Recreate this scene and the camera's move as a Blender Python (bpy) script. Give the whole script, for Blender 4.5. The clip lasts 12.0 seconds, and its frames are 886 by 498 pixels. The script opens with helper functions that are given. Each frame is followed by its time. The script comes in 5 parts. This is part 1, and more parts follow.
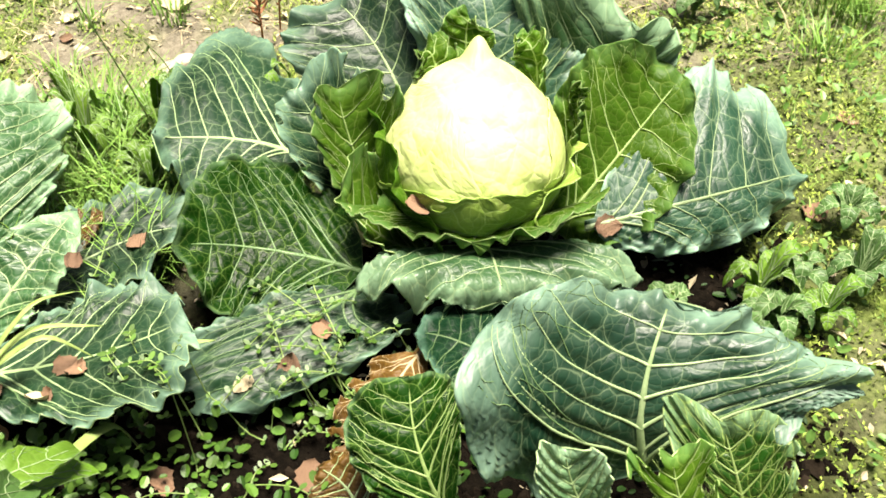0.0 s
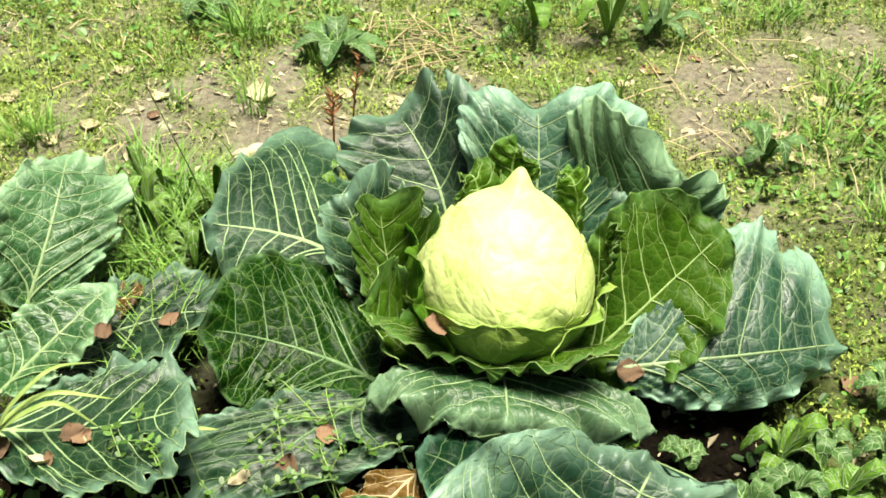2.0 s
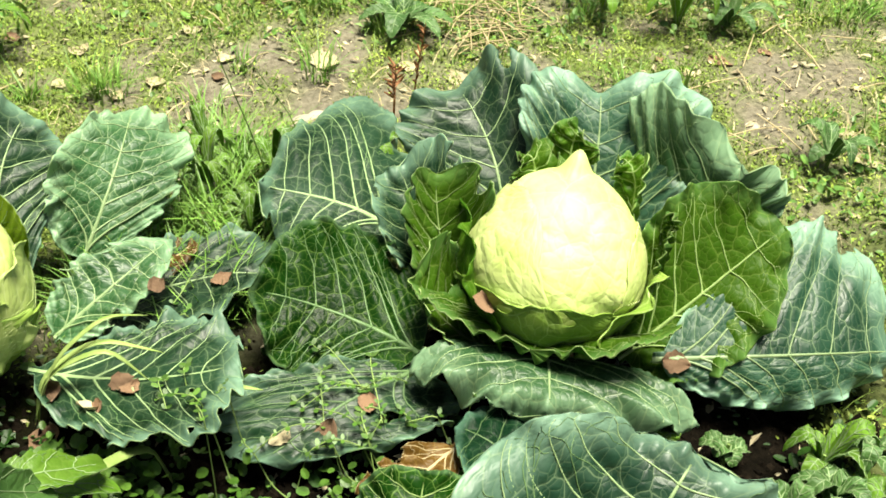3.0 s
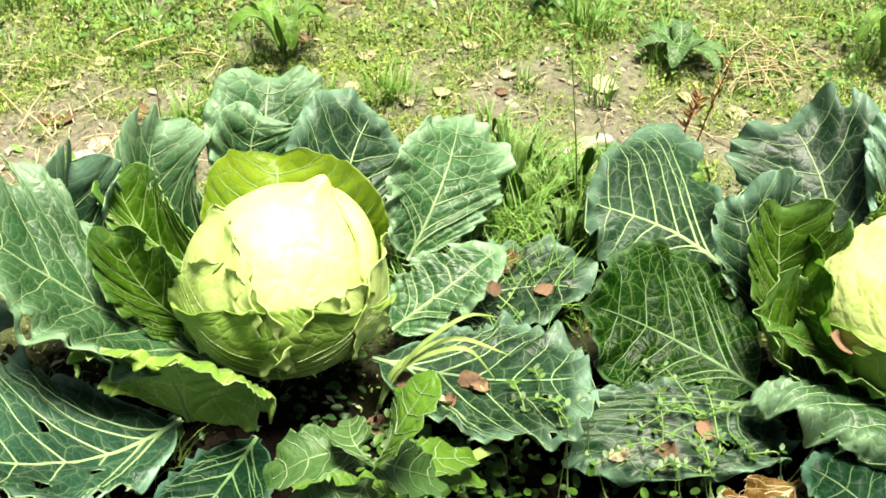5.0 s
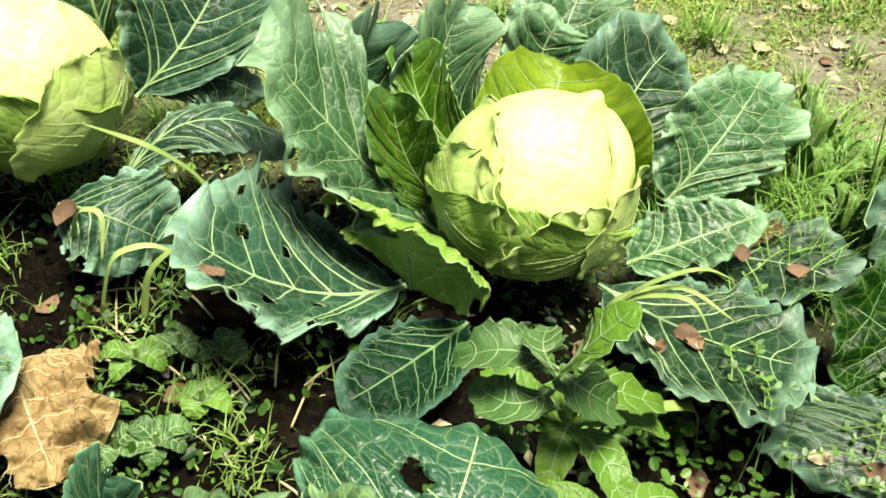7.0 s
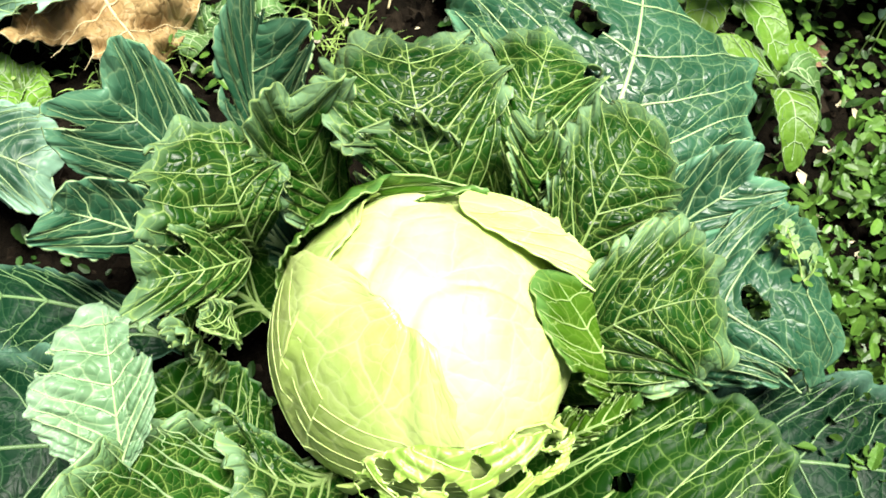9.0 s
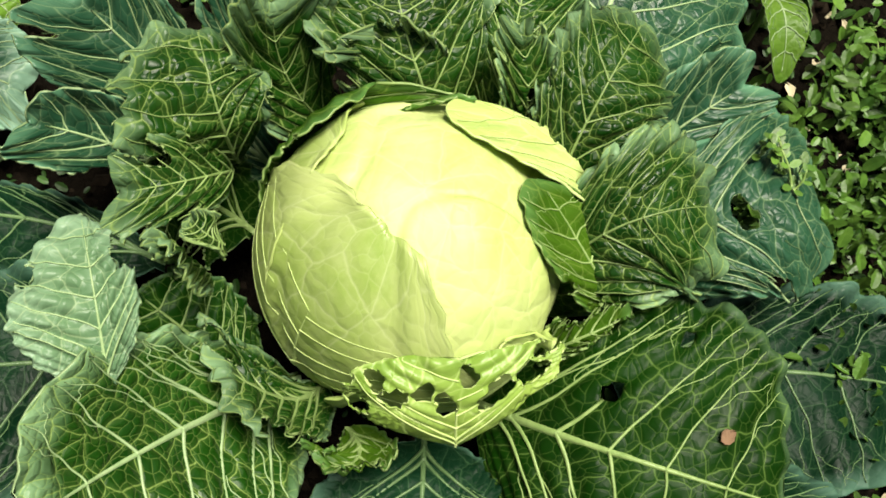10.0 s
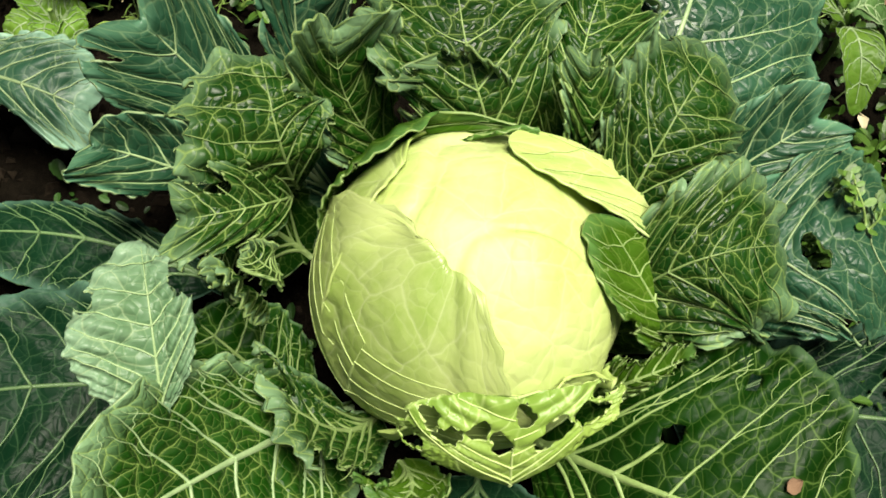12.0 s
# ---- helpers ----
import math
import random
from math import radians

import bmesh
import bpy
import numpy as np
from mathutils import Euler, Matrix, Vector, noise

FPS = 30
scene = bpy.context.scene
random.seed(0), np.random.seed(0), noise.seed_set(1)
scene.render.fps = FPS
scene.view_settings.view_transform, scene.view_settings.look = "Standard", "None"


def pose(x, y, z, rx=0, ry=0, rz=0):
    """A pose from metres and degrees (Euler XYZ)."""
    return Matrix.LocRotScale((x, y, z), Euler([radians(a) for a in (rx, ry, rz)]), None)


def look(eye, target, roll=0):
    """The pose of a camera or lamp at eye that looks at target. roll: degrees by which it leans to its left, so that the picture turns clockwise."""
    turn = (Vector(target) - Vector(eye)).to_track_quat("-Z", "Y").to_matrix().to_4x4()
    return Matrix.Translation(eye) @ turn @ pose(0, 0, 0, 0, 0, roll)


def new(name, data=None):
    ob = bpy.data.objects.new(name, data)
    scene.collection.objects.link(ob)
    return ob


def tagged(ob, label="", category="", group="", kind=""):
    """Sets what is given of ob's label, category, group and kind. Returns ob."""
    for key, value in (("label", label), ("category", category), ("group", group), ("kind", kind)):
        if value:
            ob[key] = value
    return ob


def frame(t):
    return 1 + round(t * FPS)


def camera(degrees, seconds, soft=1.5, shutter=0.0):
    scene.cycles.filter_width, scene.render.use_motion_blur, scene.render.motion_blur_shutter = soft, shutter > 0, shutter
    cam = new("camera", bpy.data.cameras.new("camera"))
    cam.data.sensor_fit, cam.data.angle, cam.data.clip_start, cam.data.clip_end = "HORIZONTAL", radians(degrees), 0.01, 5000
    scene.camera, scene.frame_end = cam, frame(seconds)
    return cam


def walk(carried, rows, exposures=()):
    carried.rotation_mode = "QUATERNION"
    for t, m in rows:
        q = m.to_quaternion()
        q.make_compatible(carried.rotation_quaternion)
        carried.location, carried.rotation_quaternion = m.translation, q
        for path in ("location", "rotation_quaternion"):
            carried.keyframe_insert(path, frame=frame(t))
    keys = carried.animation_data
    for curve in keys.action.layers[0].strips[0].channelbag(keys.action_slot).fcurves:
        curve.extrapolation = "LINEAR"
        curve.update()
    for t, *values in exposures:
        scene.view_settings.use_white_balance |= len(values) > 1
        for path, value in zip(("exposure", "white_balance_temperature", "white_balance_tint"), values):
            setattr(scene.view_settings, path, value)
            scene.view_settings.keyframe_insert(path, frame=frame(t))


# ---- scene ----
cam = camera(48.7, 12.0, soft=1.7)
PATH = [
    (0, (0.162, 0.178, 0.823), (0.009, 1.594, -0.581), -1.3),
    (0.5, (0.152, 0.172, 0.831), (0.044, 1.68, -0.478), -1.7),
    (1, (0.157, 0.173, 0.831), (0.009, 1.696, -0.456), -0.0),
    (1.5, (0.207, 0.187, 0.841), (-0.089, 1.724, -0.404), 1.0),
    (2, (0.232, 0.202, 0.847), (-0.127, 1.716, -0.41), 1.8),
    (2.5, (0.24, 0.204, 0.843), (-0.168, 1.684, -0.439), 2.8),
    (2.7, (0.24, 0.204, 0.844), (-0.185, 1.668, -0.45), 3.0),
    (4.3, (0.072, 0.126, 0.839), (-0.512, 1.57, -0.416), 3.1),
    (4.5, (0.05, 0.114, 0.837), (-0.571, 1.541, -0.42), 2.7),
    (5, (0.003, 0.085, 0.825), (-0.672, 1.486, -0.432), 3.7),
    (5.5, (-0.011, 0.083, 0.823), (-0.802, 1.404, -0.453), 4.4),
    (6, (0.012, 0.105, 0.833), (-0.917, 1.354, -0.423), 5.5),
    (6.5, (0.042, 0.11, 0.832), (-1.008, 1.21, -0.467), 6.0),
    (6.7, (0.052, 0.109, 0.826), (-1.031, 1.129, -0.51), 6.2),
    (8.3, (-0.015, -0.018, 0.719), (-0.776, 0.861, -0.909), 9.8),
    (8.5, (-0.024, -0.032, 0.704), (-0.72, 0.826, -0.963), 10.1),
    (8.8, (-0.027, -0.034, 0.697), (-0.639, 0.745, -1.041), 8.9),
    (9, (-0.034, -0.05, 0.676), (-0.586, 0.738, -1.077), 13.1),
    (9.5, (-0.036, -0.055, 0.663), (-0.506, 0.692, -1.132), 15.6),
    (10, (-0.031, -0.056, 0.662), (-0.46, 0.678, -1.149), 16.8),
    (10.5, (-0.019, -0.044, 0.655), (-0.49, 0.593, -1.181), 12.6),
    (11, (-0.003, -0.032, 0.659), (-0.519, 0.554, -1.182), 12.0),
    (11.5, (-0.002, -0.03, 0.654), (-0.498, 0.536, -1.199), 11.6),
    (12, (-0.044, -0.048, 0.657), (-0.563, 0.622, -1.154), 11.5),
]
walk(cam, [(t, look(eye, target, roll)) for t, eye, target, roll in PATH], exposures=[(0, 1.52, 6500, 16), (0.5, 1.15, 6500, 11), (1.0, 1.14, 6500, 8), (2.7, 1.14, 6500, 4), (4.5, 1.43, 6500, 4), (5.5, 1.16, 6500, 2), (6.7, 1.07, 6500, 2), (8.3, 1.95, 6050, 7), (9.0, 1.4, 6050, 8), (9.5, 0.59, 6400, 8), (12, 0.56, 6400, 8)])

# ---- light ----
world = bpy.data.worlds.new("overcast_sky")
scene.world = world
world.use_nodes = True
wn, wl = world.node_tree.nodes, world.node_tree.links
sky = wn.new("ShaderNodeTexSky")
sky.sky_type, sky.sun_disc = "NISHITA", False
sky.sun_elevation, sky.sun_rotation = radians(83), radians(56)
sky.air_density, sky.dust_density = 1.0, 3.0
haze = wn.new("ShaderNodeHueSaturation")
haze.inputs["Saturation"].default_value = 0.5
wl.new(sky.outputs[0], haze.inputs["Color"])
wl.new(haze.outputs[0], wn["Background"].inputs[0])
wn["Background"].inputs[1].default_value = 0.024
sun_data = bpy.data.lights.new("sun", "SUN")
sun_data.energy, sun_data.angle, sun_data.color = 5.0, radians(24), (1.0, 0.93, 0.77)
sun = new("sun", sun_data)
sun.matrix_world = look((0.30, 0.20, 3.0), (0, 0, 0))


# ---- materials ----
def material(name):
    m = bpy.data.materials.new(name)
    m.use_nodes = True
    return m, m.node_tree.nodes, m.node_tree.links, m.node_tree.nodes["Principled BSDF"]


def noise_node(n, l, coord, scale, detail=3.0, rough=0.55):
    t = n.new("ShaderNodeTexNoise")
    t.inputs["Scale"].default_value, t.inputs["Detail"].default_value, t.inputs["Roughness"].default_value = scale, detail, rough
    l.new(coord, t.inputs["Vector"])
    return t


def ramp(n, l, src, stops):
    r = n.new("ShaderNodeValToRGB")
    while len(r.color_ramp.elements) < len(stops):
        r.color_ramp.elements.new(0.5)
    for e, (p, c) in zip(r.color_ramp.elements, stops):
        e.position, e.color = p, (*c, 1) if len(c) == 3 else c
    l.new(src, r.inputs[0])
    return r.outputs[0]


def mix(n, l, fac, a, b, mode="MIX"):
    m = n.new("ShaderNodeMix")
    m.data_type, m.blend_type = "RGBA", mode
    for s, v in ((0, fac), (6, a), (7, b)):
        if hasattr(v, "is_linked") or hasattr(v, "links"):
            l.new(v, m.inputs[s])
        else:
            m.inputs[s].default_value = v if s == 0 else (*v, 1)
    return m.outputs[2]


def grey(a):
    return (a, a, a)


def leaf_material(name, dark, light, vein, rough=0.36, veins=1.0, glow=0.2, bump=0.5, bloom=(0.15, 0.29, 0.21), bloom_amount=0.3, rim_amount=0.0, rim_start=0.3, spec=0.4, relief=0.003, net=62, halo=0.07):
    """Cabbage leaf: a net of pale veins, puckered skin between them, patches of waxy bloom, a pale margin of bloom and
    painted sky sheen.
    """
    m, n, l, bsdf = material(name)
    uv = n.new("ShaderNodeUVMap").outputs[0]
    rnd = n.new("ShaderNodeObjectInfo").outputs["Random"]
    warp = noise_node(n, l, uv, 38, 2)
    add = n.new("ShaderNodeVectorMath")
    add.operation = "MULTIPLY_ADD"
    l.new(warp.outputs["Color"], add.inputs[0])
    add.inputs[1].default_value = grey(0.014)
    l.new(uv, add.inputs[2])
    nets = []
    for scale, width in ((net, 0.036), (2.6 * net, 0.06)):
        v = n.new("ShaderNodeTexVoronoi")
        v.feature, v.voronoi_dimensions = "DISTANCE_TO_EDGE", "2D"
        v.inputs["Scale"].default_value = scale
        l.new(add.outputs[0], v.inputs["Vector"])
        nets.append((v.outputs["Distance"], ramp(n, l, v.outputs["Distance"], [(0, grey(1)), (width, grey(0))])))
    big, small = noise_node(n, l, uv, 11, 4), noise_node(n, l, uv, 160, 3)
    base = mix(n, l, ramp(n, l, big.outputs[0], [(0.32, grey(0)), (0.7, grey(1))]), dark, light)
    base = mix(n, l, ramp(n, l, noise_node(n, l, uv, 24, 5, 0.7).outputs[0], [(0.48, grey(0)), (0.75, grey(bloom_amount))]), base, bloom)
    # Margin paled: the sky's sheen on the rim is coloured in, with some bloom.
    wax_sheen = n.new("ShaderNodeAttribute")
    wax_sheen.attribute_name = "margin"
    rim = n.new("ShaderNodeMath")
    rim.operation = "MULTIPLY"
    l.new(ramp(n, l, wax_sheen.outputs["Fac"], [(rim_start, grey(0)), (0.96, grey(rim_amount))]), rim.inputs[0])
    l.new(ramp(n, l, noise_node(n, l, uv, 17, 4, 0.6).outputs[0], [(0.3, grey(0.3)), (0.6, grey(1))]), rim.inputs[1])
    base = mix(n, l, rim.outputs[0], base, tuple(min(0.8, 2.2 * c) for c in bloom))
    base = mix(n, l, ramp(n, l, small.outputs[0], [(0.35, grey(0)), (0.8, grey(0.25))]), base, light)
    base = mix(n, l, ramp(n, l, nets[0][0], [(0, grey(halo)), (0.22, grey(0))]), base, tuple(0.45 * a + 0.55 * b for a, b in zip(light, vein)))
    lines = mix(n, l, 1.0, mix(n, l, 1.0, nets[0][1], grey(0.8 * veins), "MULTIPLY"), mix(n, l, 1.0, nets[1][1], grey(0.34 * veins), "MULTIPLY"), "LIGHTEN")
    col = mix(n, l, lines, base, vein)
    shift = n.new("ShaderNodeHueSaturation")
    tone = n.new("ShaderNodeMapRange")
    l.new(rnd, tone.inputs[0])
    tone.inputs[3].default_value, tone.inputs[4].default_value = 0.8, 1.2
    l.new(tone.outputs[0], shift.inputs["Value"])
    l.new(col, shift.inputs["Color"])
    l.new(shift.outputs[0], bsdf.inputs["Base Color"])
    l.new(ramp(n, l, big.outputs[0], [(0.3, grey(rough - 0.06)), (0.7, grey(rough + 0.12))]), bsdf.inputs["Roughness"])
    bsdf.inputs["Specular IOR Level"].default_value = spec
    height = mix(n, l, 0.25, ramp(n, l, nets[0][0], [(0, grey(0)), (0.22, grey(1))]), ramp(n, l, nets[1][0], [(0, grey(0)), (0.25, grey(1))]))
    height = mix(n, l, 0.12, height, small.outputs[0])
    b = n.new("ShaderNodeBump")
    b.inputs["Strength"].default_value, b.inputs["Distance"].default_value = bump, relief
    l.new(height, b.inputs["Height"])
    l.new(b.outputs[0], bsdf.inputs["Normal"])
    if glow:
        t = n.new("ShaderNodeBsdfTranslucent")
        l.new(shift.outputs[0], t.inputs[0])
        mx = n.new("ShaderNodeMixShader")
        mx.inputs[0].default_value = glow
        l.new(bsdf.outputs[0], mx.inputs[1])
        l.new(t.outputs[0], mx.inputs[2])
        l.new(mx.outputs[0], n["Material Output"].inputs[0])
    return m


def plain_material(name, a, b, rough, scale=60.0, bump=0.3, depth=0.002, coords="Object", spread=0.25, island=False, spec=0.4):
    """Two-tone mottled surface at real size; tone varies from object to object."""
    m, n, l, bsdf = material(name)
    co = n.new("ShaderNodeTexCoord").outputs[coords]
    t1, t2 = noise_node(n, l, co, scale, 4, 0.65), noise_node(n, l, co, scale * 6, 3)
    col = mix(n, l, ramp(n, l, t1.outputs[0], [(0.3, grey(0)), (0.7, grey(1))]), a, b)
    col = mix(n, l, ramp(n, l, t2.outputs[0], [(0.3, grey(0)), (0.8, grey(0.35))]), col, a)
    shift, tone = n.new("ShaderNodeHueSaturation"), n.new("ShaderNodeMapRange")
    src = n.new("ShaderNodeNewGeometry").outputs["Random Per Island"] if island else n.new("ShaderNodeObjectInfo").outputs["Random"]
    l.new(src, tone.inputs[0])
    tone.inputs[3].default_value, tone.inputs[4].default_value = 1 - spread, 1 + spread
    l.new(tone.outputs[0], shift.inputs["Value"])
    l.new(col, shift.inputs["Color"])
    l.new(shift.outputs[0], bsdf.inputs["Base Color"])
    bsdf.inputs["Roughness"].default_value, bsdf.inputs["Specular IOR Level"].default_value = rough, spec
    bp = n.new("ShaderNodeBump")
    bp.inputs["Strength"].default_value, bp.inputs["Distance"].default_value = bump, depth
    l.new(t2.outputs[0], bp.inputs["Height"])
    l.new(bp.outputs[0], bsdf.inputs["Normal"])
    return m


VEIN = (0.32, 0.45, 0.22)
OUTER = leaf_material("outer_leaf", (0.0025, 0.017, 0.0055), (0.012, 0.050, 0.018), VEIN, rough=0.44, veins=0.4, bloom=(0.13, 0.22, 0.155), bloom_amount=0.05, rim_amount=0.7, rim_start=0.66, bump=0.25, spec=0.40, glow=0.18, net=44)
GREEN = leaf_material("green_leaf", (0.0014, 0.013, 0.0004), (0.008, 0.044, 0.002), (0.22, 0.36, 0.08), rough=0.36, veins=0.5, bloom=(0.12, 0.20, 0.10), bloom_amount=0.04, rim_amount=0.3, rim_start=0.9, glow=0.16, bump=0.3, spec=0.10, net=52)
CRINKLED = leaf_material("crinkled_leaf", (0.0022, 0.024, 0.0010), (0.019, 0.085, 0.005), (0.36, 0.50, 0.13), rough=0.34, veins=0.8, bloom=(0.13, 0.21, 0.11), bloom_amount=0.06, rim_amount=0.95, rim_start=0.62, glow=0.24, bump=0.5, spec=0.28, relief=0.004, halo=0.12)
# Paler copy of the outer leaf: bloom, plus light on sky-facing blades as colour.
WAXY_LIT = leaf_material("waxy_lit_leaf", (0.005, 0.026, 0.012), (0.021, 0.074, 0.038), (0.34, 0.46, 0.25), rough=0.42, veins=0.4, bloom=(0.16, 0.26, 0.19), bloom_amount=0.10, rim_amount=0.85, rim_start=0.56, glow=0.16, bump=0.3, spec=0.42, relief=0.004, net=44)
FRESH = leaf_material("fresh_green_leaf", (0.010, 0.046, 0.012), (0.050, 0.14, 0.045), (0.42, 0.54, 0.28), rough=0.40, veins=0.55, bloom=(0.18, 0.28, 0.17), bloom_amount=0.25, rim_amount=0.8, rim_start=0.5, glow=0.2, bump=0.35, spec=0.38, relief=0.004, net=44)
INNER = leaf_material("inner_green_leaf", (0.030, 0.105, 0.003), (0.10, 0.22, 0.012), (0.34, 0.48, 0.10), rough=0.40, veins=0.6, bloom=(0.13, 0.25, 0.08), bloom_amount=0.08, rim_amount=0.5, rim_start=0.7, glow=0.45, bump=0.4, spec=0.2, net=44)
LIME = leaf_material("young_inner_leaf", (0.20, 0.36, 0.01), (0.40, 0.54, 0.03), (0.52, 0.64, 0.16), veins=0.5, bloom=(0.3, 0.42, 0.1), bloom_amount=0.2, glow=0.5, net=40, bump=0.3)
# Lower leaves lie under others; that shade is put into this near-black green.
LOW_SHADE = leaf_material("shaded_lower_leaf", (0.001, 0.009, 0.003), (0.005, 0.028, 0.011), (0.13, 0.26, 0.11), rough=0.42, veins=0.2, halo=0.03, bloom_amount=0.03, rim_amount=0.25, rim_start=0.7, bump=0.3, spec=0.09, glow=0.08)
EMERALD = leaf_material("emerald_leaf", (0.0055, 0.035, 0.014), (0.028, 0.100, 0.050), (0.32, 0.46, 0.22), rough=0.36, veins=0.45, bloom=(0.10, 0.22, 0.13), bloom_amount=0.06, rim_amount=0.5, rim_start=0.8, glow=0.16, bump=0.45, spec=0.36, relief=0.004, net=48)
UNDER = leaf_material("leaf_underside", (0.06, 0.14, 0.06), (0.15, 0.26, 0.13), (0.42, 0.54, 0.30), rough=0.34, veins=0.6, bloom=(0.26, 0.38, 0.26), bloom_amount=0.4, rim_amount=0.3, glow=0.15, bump=0.6, spec=0.3)
HEAD = leaf_material("head_leaf", (0.42, 0.53, 0.13), (0.62, 0.69, 0.29), (0.66, 0.73, 0.34), rough=0.5, veins=0.45, glow=0.0, bump=0.4, bloom=(0.60, 0.62, 0.30), bloom_amount=0.4, net=30)
WRAP = leaf_material("wrapper_leaf", (0.32, 0.45, 0.095), (0.53, 0.62, 0.22), (0.64, 0.72, 0.36), rough=0.36, veins=0.55, glow=0.1, bump=0.3, bloom=(0.60, 0.67, 0.32), bloom_amount=0.5, net=30)
WRAP_GREEN = leaf_material("green_wrapper_leaf", (0.12, 0.24, 0.022), (0.30, 0.43, 0.08), (0.50, 0.64, 0.22), rough=0.34, veins=0.8, glow=0.1, bump=0.5, bloom=(0.28, 0.42, 0.14), bloom_amount=0.3, net=30)
WEED_LEAF = leaf_material("weed_broad_leaf", (0.045, 0.12, 0.026), (0.11, 0.22, 0.055), (0.32, 0.52, 0.2), rough=0.42, veins=0.2, bump=0.25, net=80, glow=0.25, bloom=(0.2, 0.34, 0.16), bloom_amount=0.4)
WEED_LIGHT = leaf_material("weed_young_leaf", (0.09, 0.22, 0.015), (0.19, 0.35, 0.035), (0.42, 0.58, 0.16), rough=0.42, veins=0.2, bump=0.25, net=80, glow=0.35, bloom=(0.3, 0.45, 0.1), bloom_amount=0.2)
RIB = plain_material("leaf_rib", (0.20, 0.30, 0.13), (0.33, 0.43, 0.22), 0.4, 120, 0.2)
FINE = plain_material("leaf_vein", (0.08, 0.15, 0.055), (0.15, 0.24, 0.095), 0.4, 120, 0.2)
FINE_DRY = plain_material("dead_leaf_vein", (0.20, 0.13, 0.05), (0.34, 0.24, 0.11), 0.6, 120, 0.2)
RIB_GREEN = plain_material("green_leaf_rib", (0.17, 0.26, 0.075), (0.29, 0.39, 0.14), 0.4, 120, 0.2)
RIB_WRAP = plain_material("wrapper_rib", (0.46, 0.58, 0.19), (0.58, 0.68, 0.30), 0.4, 120, 0.2)
RIB_PALE = plain_material("head_rib", (0.66, 0.74, 0.36), (0.78, 0.82, 0.50), 0.4, 120, 0.2)
YELLOW = leaf_material("yellow_leaf", (0.03, 0.013, 0.003), (0.20, 0.105, 0.012), (0.30, 0.20, 0.05), rough=0.5, veins=0.6, glow=0.2, bloom=(0.02, 0.012, 0.006), bloom_amount=0.9)


def ground_material():
    """Moist bed soil, its near-black painting in the shade between plants; dry grey soil on the path, a thin green film
    where moss grows.
    """
    m, n, l, bsdf = material("soil")
    co = n.new("ShaderNodeTexCoord").outputs["Object"]
    at = n.new("ShaderNodeAttribute")
    at.attribute_name = "cover"
    sep = n.new("ShaderNodeSeparateColor")
    l.new(at.outputs["Color"], sep.inputs[0])
    t1, t2, t3 = noise_node(n, l, co, 9, 5, 0.65), noise_node(n, l, co, 90, 4, 0.7), noise_node(n, l, co, 320, 3)
    grain = ramp(n, l, t2.outputs[0], [(0.3, grey(0)), (0.7, grey(1))])
    # Near-black bed tone: moist soil with the shade under the leaves painted in.
    damp_shade = mix(n, l, grain, (0.002, 0.0016, 0.001), (0.008, 0.0062, 0.004))
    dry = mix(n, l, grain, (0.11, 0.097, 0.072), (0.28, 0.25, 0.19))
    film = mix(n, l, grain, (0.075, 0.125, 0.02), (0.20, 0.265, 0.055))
    col = mix(n, l, sep.outputs[0], damp_shade, dry)
    edge = n.new("ShaderNodeMath")
    edge.operation = "MULTIPLY"
    l.new(sep.outputs[1], edge.inputs[0])
    l.new(ramp(n, l, t1.outputs[0], [(0.3, grey(0.15)), (0.6, grey(1))]), edge.inputs[1])
    col = mix(n, l, edge.outputs[0], col, film)
    l.new(col, bsdf.inputs["Base Color"])
    bsdf.inputs["Roughness"].default_value = 0.92
    bsdf.inputs["Specular IOR Level"].default_value = 0.04
    bp = n.new("ShaderNodeBump")
    bp.inputs["Strength"].default_value, bp.inputs["Distance"].default_value = 0.9, 0.008
    l.new(mix(n, l, 0.5, t2.outputs[0], t3.outputs[0]), bp.inputs["Height"])
    l.new(bp.outputs[0], bsdf.inputs["Normal"])
    return m


SOIL = ground_material()
DEAD = leaf_material("dead_leaf", (0.20, 0.12, 0.045), (0.42, 0.30, 0.13), (0.46, 0.36, 0.20), rough=0.55, veins=0.4, glow=0.15, bloom=(0.16, 0.08, 0.03), bloom_amount=0.8, bump=0.9)
STEM = plain_material("green_stem", (0.16, 0.26, 0.06), (0.28, 0.38, 0.12), 0.5, 60)
BLADE = plain_material("long_grass", (0.24, 0.36, 0.08), (0.40, 0.50, 0.18), 0.45, 50)
SORREL = plain_material("sorrel_stalk", (0.22, 0.09, 0.035), (0.38, 0.18, 0.08), 0.7, 80)
STRAW = plain_material("dry_stem", (0.38, 0.30, 0.16), (0.52, 0.44, 0.26), 0.7, 60)
RUST = plain_material("fallen_leaf", (0.13, 0.07, 0.04), (0.33, 0.21, 0.125), 0.7, 70, 0.5)
PALE = plain_material("pale_fallen_leaf", (0.45, 0.38, 0.22), (0.66, 0.58, 0.38), 0.7, 70, 0.5)
# Crumbs follow the bed soil's near-black, so their colour holds its shade too.
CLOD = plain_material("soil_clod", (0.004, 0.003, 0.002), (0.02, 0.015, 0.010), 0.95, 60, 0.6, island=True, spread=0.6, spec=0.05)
STONE = plain_material("pebble", (0.40, 0.34, 0.26), (0.62, 0.56, 0.46), 0.8, 60, 0.4)
WEED = plain_material("weed_leaf", (0.06, 0.15, 0.025), (0.17, 0.30, 0.06), 0.45, 20, 0.4, island=True, spread=0.4)
